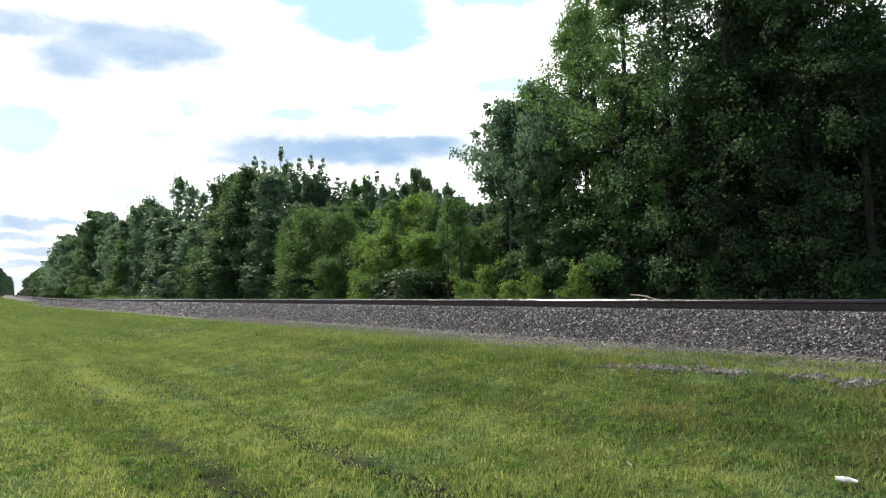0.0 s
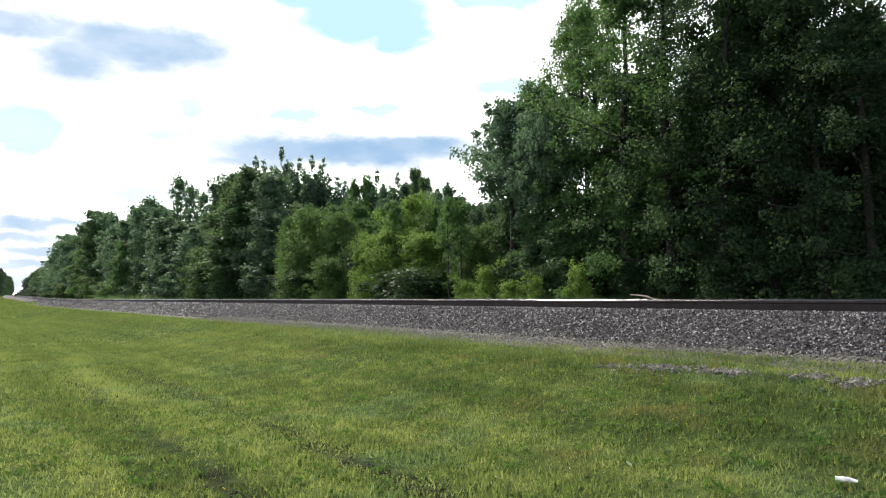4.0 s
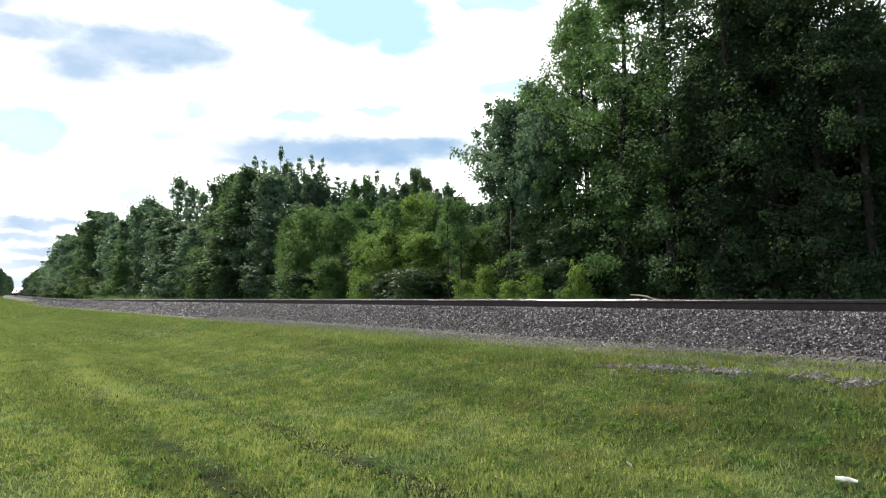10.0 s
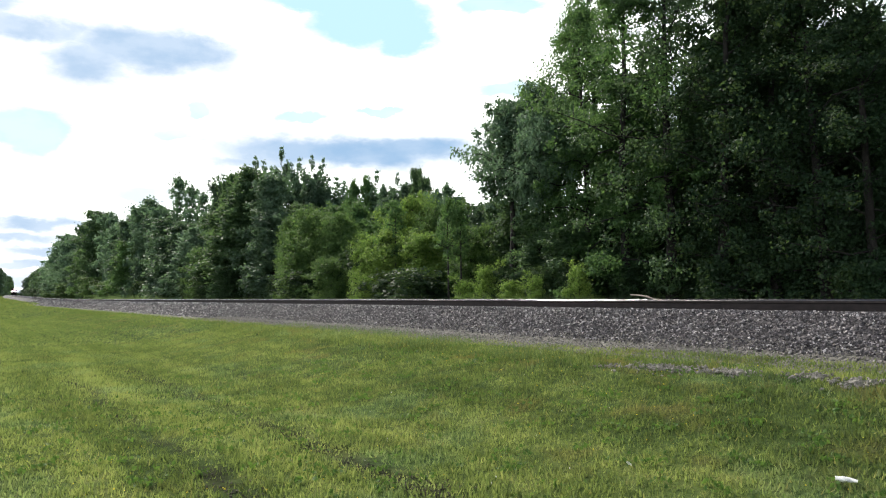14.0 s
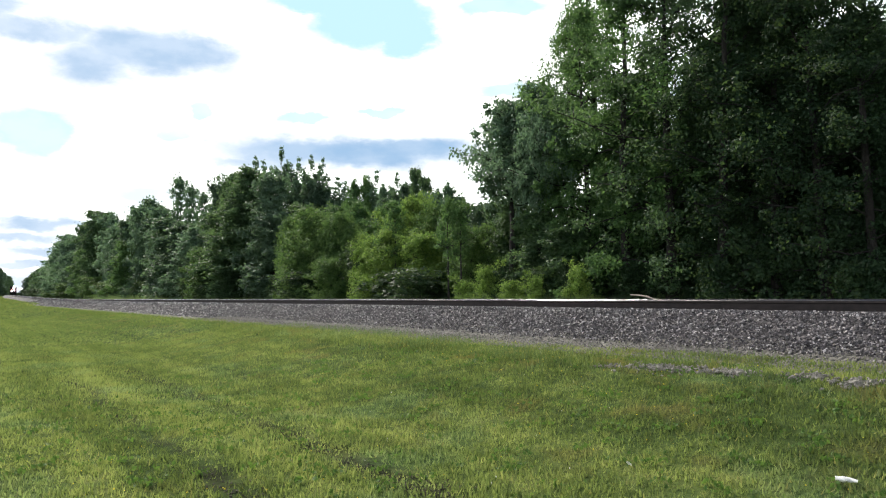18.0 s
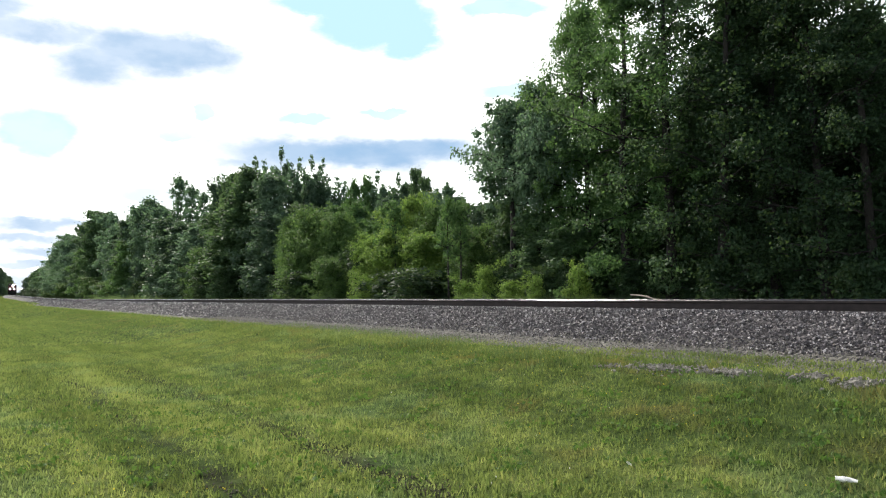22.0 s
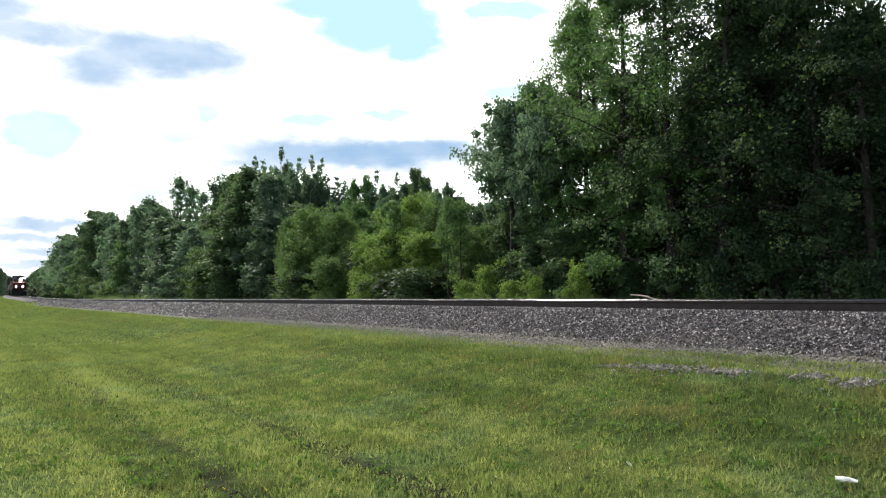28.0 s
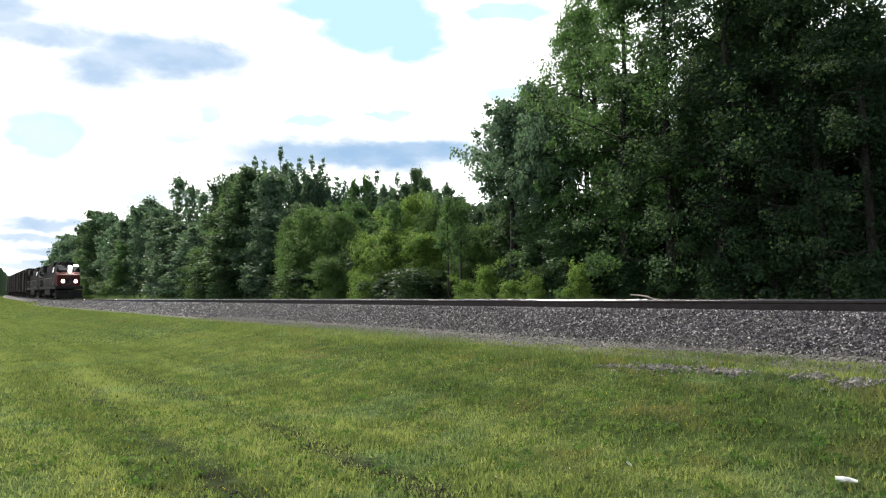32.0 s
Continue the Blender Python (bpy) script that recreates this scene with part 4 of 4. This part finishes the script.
    v, f = leaf_cloud(rng, c, rng.uniform(0.08, 0.2, m), 16, 0.042, 0.18, floor=-1.0)
    tagged(new("broadleaf_weeds", mesh_of("broadleaf_weeds", v, f, LEAVES["clover"])), "low dark green broad-leaved weeds in the turf", "weeds", kind="stuff")
    # yellow and white flower heads in the lawn
    for name, colour, label, n, spots in (
            ("dandelions", ((0.55, 0.42, 0.03), (0.75, 0.62, 0.05)), "tiny yellow flowers scattered in the lawn", 420, ((7.2, 7.0, 0.5, 2.5), (6.2, 5.5, 0.8, 2.0), (6.8, 12, 0.8, 3), (1.0, 5.5, 1.2, 2.0), (4, 8, 2.5, 4))),
            ("clover_flowers", ((0.6, 0.6, 0.56), (0.8, 0.8, 0.76)), "tiny white clover heads in the lawn", 40, ((5.0, 5.0, 1.2, 2.0), (3.0, 8, 2, 3)))):
        x, y = [], []
        for cx, cy, wx, wy in spots:
            m = n // len(spots)
            x.append(rng.normal(cx, wx, m)), y.append(rng.normal(cy, wy, m))
        x, y = np.concatenate(x), np.concatenate(y)
        ok = (x < 8.2) & (y > 0.5)
        x, y = x[ok], y[ok]
        r = rng.uniform(0.004, 0.008, len(x))
        v, f = scatter_stones(rng, x, y, lawn_height(x, y) + rng.uniform(0.05, 0.09, len(x)), r, 8)
        tagged(new(name, mesh_of(name, v, f, plain_material(name, colour[0], colour[1], 40, 0.8))), label, "flowers", kind="stuff")
    # tall pale grass and weeds on the verge beyond the track, and along the near shelf
    for name, label, n, x0, x1, y0, y1, tall, wide in (
            ("tall_weeds", "tall pale grass and weeds on the far verge", 26000, NEAR_X + 4.2, NEAR_X + 9.0, -2, 120, 0.55, 0.016),
            ("pale_verge_grass", "patch of tall pale grass at the foot of the trees", 9000, NEAR_X + 4.8, NEAR_X + 8.5, 84, 128, 0.8, 0.05),
            ("verge_weeds", "taller yellowish weeds at the gravel's edge", 9000, 7.0, 8.55, 2, 22, 0.13, 0.009)):
        x, y = rng.uniform(x0, x1, n), y0 + (y1 - y0) * rng.uniform(0, 1, n)
        lump = 0.5 + 0.5 * np.sin(x * 2.1 + y * 0.9) * np.sin(y * 1.3 - x)
        ok = rng.uniform(size=n) < lump - 1.3 * np.maximum(bare_spots(x, y), bare_spots(x + 0.22, y))
        x, y = x[ok], y[ok]
        z = lawn_height(x, y) + track_rise(y)
        v, f = blades(rng, x, y, z, tall * rng.uniform(0.4, 1.3, len(x)) * (0.5 + lump[ok]), wide * rng.uniform(0.6, 1.4, len(x)))
        tagged(new(name, mesh_of(name, v, f, LEAVES["weeds"])), label, "weeds", kind="stuff")


# ---------------------------------------------------------------- train
TRAIN = []
BLACK = plain_material("black_paint", (0.010, 0.010, 0.011), (0.026, 0.024, 0.023), 1.5, 0.85, 0.0, 0.004, 0.08)
RED = plain_material("red_paint", (0.042, 0.010, 0.008), (0.075, 0.016, 0.012), 1.5, 0.8, 0.0, 0.004, 0.12)
GRIME = plain_material("grimy_steel", (0.014, 0.012, 0.011), (0.04, 0.034, 0.03), 3, 0.9, 0.0, 0.004, 0.1)
BROWN = plain_material("dark_car_paint", (0.015, 0.013, 0.014), (0.034, 0.028, 0.029), 1.2, 0.9, 0.0, 0.004, 0.08)
SILVER = plain_material("pale_grab_paint", (0.16, 0.14, 0.12), (0.26, 0.23, 0.20), 4, 0.8)
GLASS = plain_material("dark_cab_glass", (0.010, 0.012, 0.014), (0.02, 0.022, 0.025), 1, 0.06, 0.0, 0.0002, 0.6)
LAMP = make_glow("headlight_glow", (1.0, 0.95, 0.88), 160)
BOARD = make_glow("number_board_glow", (1.0, 0.96, 0.9), 20)


def add_bogie(parent, y, axles, gap, radius):
    """A bogie under a vehicle: side frames and wheelsets."""
    bm = bmesh.new()
    for side in (-1, 1):
        box(bm, side * 1.08, y, radius + 0.05, 0.16, gap * (axles - 1) + 1.1, 0.28, 0.05)
        for k in range(axles):
            box(bm, side * 1.14, y + (k - (axles - 1) / 2) * gap, radius, 0.2, 0.34, 0.4, 0.04)
    box(bm, 0, y, radius + 0.2, 2.2, 0.5, 0.25, 0.04)
    bogie = part("bogie", bm, GRIME, parent, "dark grimy cast steel bogie")
    me = None
    for k in range(axles):
        for side in (-1, 1):
            if me is None:
                bm = bmesh.new()
                rod(bm, (-0.065, 0, 0), (0.065, 0, 0), radius, radius - 0.012, 24)
                rod(bm, (0.06, 0, 0), (0.085, 0, 0), radius + 0.025, radius + 0.03, 24)
                rod(bm, (-0.1, 0, 0), (0.1, 0, 0), 0.12, None, 12)
                me = part("wheel", bm, GRIME, bogie).data
                ob = bogie.children[0]
            else:
                ob = part("wheel", me, None, bogie)
            ob.matrix_basis = pose(-side * -0.755, y + (k - (axles - 1) / 2) * gap, radius, 0, 0, 180 if side > 0 else 0)
        part("axle", rod(bmesh.new(), (-0.75, y + (k - (axles - 1) / 2) * gap, radius), (0.75, y + (k - (axles - 1) / 2) * gap, radius), 0.085), GRIME, bogie)


def add_coupler(parent, y, way):
    bm = box(bmesh.new(), 0, y + way * 0.2, 0.87, 0.16, 0.6, 0.16, 0.02)
    box(bm, 0, y + way * 0.52, 0.87, 0.28, 0.24, 0.3, 0.05)
    part("coupler", bm, GRIME, parent)


def make_locomotive(lead):
    """A road diesel; it faces towards -y, its base is the rail's top."""
    loco = empty_thing("locomotive", "black diesel locomotive with dull red nose and shining headlights" if lead else "dark second diesel locomotive coupled behind the first", "locomotive", "locomotives of the train")
    part("underframe", box(bmesh.new(), 0, 0, 1.42, 3.05, 21.4, 0.36, 0.03), BLACK, loco)
    # nose with sloping top
    bm = box(bmesh.new(), 0, -9.55, 2.45, 2.9, 1.9, 1.72)
    for v in bm.verts:
        if v.co.z > 3 and v.co.y < -10:
            v.co.z -= 0.42
            v.co.x *= 0.86
            v.co.y += 0.2
        elif v.co.y < -10:
            v.co.x *= 0.9
    bmesh.ops.bevel(bm, geom=bm.edges[:], offset=0.09, segments=2, affect="EDGES")
    nose = part("nose", bm, RED if lead else BLACK, loco, "dull red short nose" if lead else "black short nose")
    part("nose_door", box(bmesh.new(), 0.0, -10.47, 2.15, 0.62, 0.06, 1.0, 0.02), BLACK, nose)
    # cab
    bm = box(bmesh.new(), 0, -7.5, 3.02, 3.08, 2.6, 2.86)
    for v in bm.verts:
        if v.co.z > 4:
            v.co.x *= 0.62
            if v.co.y < -8:
                v.co.y += 0.35
    bmesh.ops.bevel(bm, geom=bm.edges[:], offset=0.10, segments=2, affect="EDGES")
    cab = part("cab", bm, BLACK, loco, "black driver's cab with sloping roof edges")
    for side in (-1, 1):
        pane = box(bmesh.new(), side * 0.62, -8.70, 3.72, 0.78, 0.05, 0.52, 0.02, pose(0, 0, 0, -14))
        part("windshield", pane, GLASS, cab, "dark windshield pane")
        for y in (-8.0, -7.1):
            part("side_window", box(bmesh.new(), side * 1.44, y, 3.52, 0.06, 0.62, 0.6, 0.02, pose(0, 0, 0, 0, side * -10)), GLASS, cab, "dark side window")
    if lead:
        bm = bmesh.new()
        box(bm, 0.3, -8.72, 3.62, 0.40, 0.3, 0.84, 0.05)
        house = part("headlight_housing", bm, BLACK, cab)
        # headlight and ditch lenses are oversized discs; lamp glare is put into their size
        for z in (3.44, 3.80):
            part("headlight", rod(bmesh.new(), (0.3, -8.93, z), (0.3, -8.88, z), 0.21, None, 20), LAMP, house, "shining round headlight")
        for x in (-0.86, 1.0):
            board = part("number_board", box(bmesh.new(), x, -8.50, 4.04, 0.62, 0.1, 0.26, 0.02, pose(0, 0, 0, -8)), BLACK, cab)
            part("lit_face", box(bmesh.new(), x, -8.555, 4.04, 0.54, 0.02, 0.2, 0.0, pose(0, 0, 0, -8)), BOARD if x > 0 else SILVER, board, "lit white face" if x > 0 else "dim pale face")
        for x in (-0.72, 0.72):
            bm = rod(bmesh.new(), (x, -10.95, 2.12), (x, -10.5, 2.12), 0.19, 0.16, 16)
            case = part("ditch_light", bm, BLACK, loco)
            part("lens", rod(bmesh.new(), (x, -11.0, 2.12), (x, -10.952, 2.12), 0.17, None, 16), LAMP, case, "shining ditch light lens")
    loco.scale = (1, 1, 1.06)
    # long hood with doors, radiators, fans and stack
    hood = part("long_hood", box(bmesh.new(), 0, 1.9, 2.92, 2.06, 16.2, 2.64, 0.12), BLACK, loco, "black engine hood")
    me = None
    for side in (-1, 1):
        for k in range(13):
            if me is None:
                me = part("hood_door", box(bmesh.new(), 0, 0, 0, 0.05, 0.82, 1.7, 0.012), BLACK, hood).data
                ob = hood.children[0]
            else:
                ob = part("hood_door", me, None, hood)
            ob.matrix_basis = pose(side * 1.045, -5.2 + k * 0.98, 2.65)
    rad = part("radiator_cab", box(bmesh.new(), 0, 7.6, 4.02, 2.95, 4.0, 0.86, 0.16), BLACK, hood, "wide flared radiator housing")
    me = None
    for side in (-1, 1):
        for k in range(6):
            if me is None:
                me = part("grille", box(bmesh.new(), 0, 0, 0, 0.05, 0.5, 0.55, 0.01), GRIME, rad).data
                ob = rad.children[0]
            else:
                ob = part("grille", me, None, rad)
            ob.matrix_basis = pose(side * 1.47, 6.0 + k * 0.62, 4.02)
    for y in (6.6, 8.5):
        part("fan", rod(bmesh.new(), (0, y, 4.42), (0, y, 4.56), 0.7, 0.66, 20), GRIME, hood)
    part("dynamic_brake", box(bmesh.new(), 0, -3.6, 4.32, 2.5, 3.2, 0.5, 0.12), BLACK, hood)
    part("exhaust_stack", box(bmesh.new(), 0, 1.6, 4.42, 0.6, 1.0, 0.42, 0.06), GRIME, hood)
    bm = rod(bmesh.new(), (0.2, -6.9, 4.46), (0.2, -6.9, 4.62), 0.03)
    for x in (0.1, 0.2, 0.3):
        rod(bm, (x, -7.2, 4.62), (x, -6.7, 4.62), 0.06, 0.025, 8)
    part("horn", bm, GRIME, loco)
    # tank, walkways, rails, pilot
    bm = box(bmesh.new(), 0, 0, 0.86, 2.9, 7.2, 0.78, 0.16)
    part("fuel_tank", bm, BLACK, loco)
    me = post = None
    for side in (-1, 1):
        bm = rod(bmesh.new(), (side * 1.46, -6.2, 2.62), (side * 1.46, 10.4, 2.62), 0.02, None, 6)
        part("handrail", bm, SILVER, loco)
        for k in range(11):
            if post is None:
                post = part("stanchion", rod(bmesh.new(), (0, 0, 0), (0, 0, 1.04), 0.018, None, 6), SILVER, loco)
                me, ob = post.data, post
            else:
                ob = part("stanchion", me, None, loco)
            ob.matrix_basis = pose(side * 1.46, -6.2 + k * 1.66, 1.59)
        bm = bmesh.new()
        for y in (-10.6, 10.6):
            for k in range(4):
                box(bm, side * 1.28, y, 0.42 + k * 0.32, 0.5, 0.4, 0.04)
            box(bm, side * 1.51, y, 0.9, 0.03, 0.42, 1.1)
        part("steps", bm, GRIME, loco)
    bm = box(bmesh.new(), 0, -10.92, 1.42, 2.7, 0.3, 0.34, 0.04)
    part("anticlimber", bm, BLACK, loco)
    bm = box(bmesh.new(), 0, -10.85, 0.62, 2.9, 0.10, 0.92)
    for v in bm.verts:
        if v.co.z < 0.5:
            v.co.y -= 0.38 - 0.1 * abs(v.co.x)
    part("snow_plow", bm, BLACK, loco)
    add_bogie(loco, -6.9, 3, 1.95, 0.52)
    add_bogie(loco, 6.9, 3, 1.95, 0.52)
    add_coupler(loco, -11.1, -1)
    add_coupler(loco, 10.7, 1)
    part("rear_door", box(bmesh.new(), 0.2, 10.02, 2.7, 0.6, 0.05, 1.9, 0.02), SILVER if not lead else BLACK, loco)
    return loco


def make_freight_car():
    car = empty_thing("freight_car", "tall dark grimy steel freight car with ribbed sides", "freight car", "freight cars of the train")
    body = part("body", box(bmesh.new(), 0, 0, 2.98, 2.86, 17.6, 4.02, 0.06), BROWN, car, "dull dark steel box body")
    me = None
    for side in (-1, 1):
        for k in range(15):
            if me is None:
                me = part("rib", box(bmesh.new(), 0, 0, 0, 0.1, 0.12, 3.8, 0.015), BROWN, body).data
                ob = body.children[0]
            else:
                ob = part("rib", me, None, body)
            ob.matrix_basis = pose(side * 1.47, -8.4 + k * 1.2, 2.96)
        part("side_door", box(bmesh.new(), side * 1.5, 0, 2.9, 0.08, 2.9, 3.5, 0.02), BROWN, body)
        bm = bmesh.new()
        for y in (-8.55, -8.1):
            rod(bm, (side * 1.56, y, 1.0), (side * 1.56, y, 4.8), 0.018, None, 6)
        for k in range(9):
            rod(bm, (side * 1.56, -8.55, 1.1 + k * 0.44), (side * 1.56, -8.1, 1.1 + k * 0.44), 0.014, None, 6)
        part("ladder", bm, SILVER, car)
    bm = box(bmesh.new(), 0, 0, 5.06, 2.7, 17.5, 0.16, 0.05)
    part("roof", bm, GRIME, car)
    part("sill", box(bmesh.new(), 0, 0, 0.92, 0.6, 17.4, 0.32, 0.02), GRIME, car)
    add_bogie(car, -6.6, 2, 1.78, 0.42)
    add_bogie(car, 6.6, 2, 1.78, 0.42)
    add_coupler(car, -8.9, -1)
    add_coupler(car, 8.9, 1)
    return car


def build_train():
    at = 11.3
    TRAIN.append((make_locomotive(True), at))
    at += 22.9
    TRAIN.append((make_locomotive(False), at))
    at += 21.3
    first = make_freight_car()
    for k in range(9):
        TRAIN.append((first if k == 0 else copy_thing(first, pose(0, 0, 0)), at))
        at += 19.3


def motions():
    walk(SKY_RING, [(0, pose(0, 0, 0)), (32, pose(62, 40, 0))])
    for thing, behind in TRAIN:
        rows = []
        for k in range(0, 33):
            y = 102 + 24.6 * (32 - k) + behind
            slope = (track_shift(y + 4) - track_shift(y - 4)) / 8
            climb = float(track_rise(y + 7) - track_rise(y - 7)) / 14
            rows.append((k, pose(NEAR_X + track_shift(y), y, RAIL_Z + float(track_rise(y)), math.degrees(math.atan(climb)), 0, -math.degrees(math.atan(slope)))))
        walk(thing, rows)
    # trees and shrubs stir in the wind
    rng = random.Random(91)
    for ob in PLANTS:
        m = ob.matrix_basis.copy()
        a, b, c = rng.uniform(0, 6.3), rng.uniform(0, 6.3), rng.uniform(0, 6.3)
        amount = rng.uniform(0.2, 0.42)
        rows = []
        for k in range(0, 33):
            lean = amount * (0.5 * math.sin(0.62 * k + a) + 0.35 * math.sin(1.7 * k + b))
            nod = amount * 0.6 * math.sin(0.95 * k + c)
            rows.append((k, Matrix.Translation(m.translation) @ pose(0, 0, 0, nod, lean, 0) @ m.to_3x3().normalized().to_4x4()))
        walk(ob, rows)


build_ground()
build_track()
SKY_RING = build_backdrop()
build_woods()
build_stones()
build_grass()
build_small_things()
build_train()
motions()
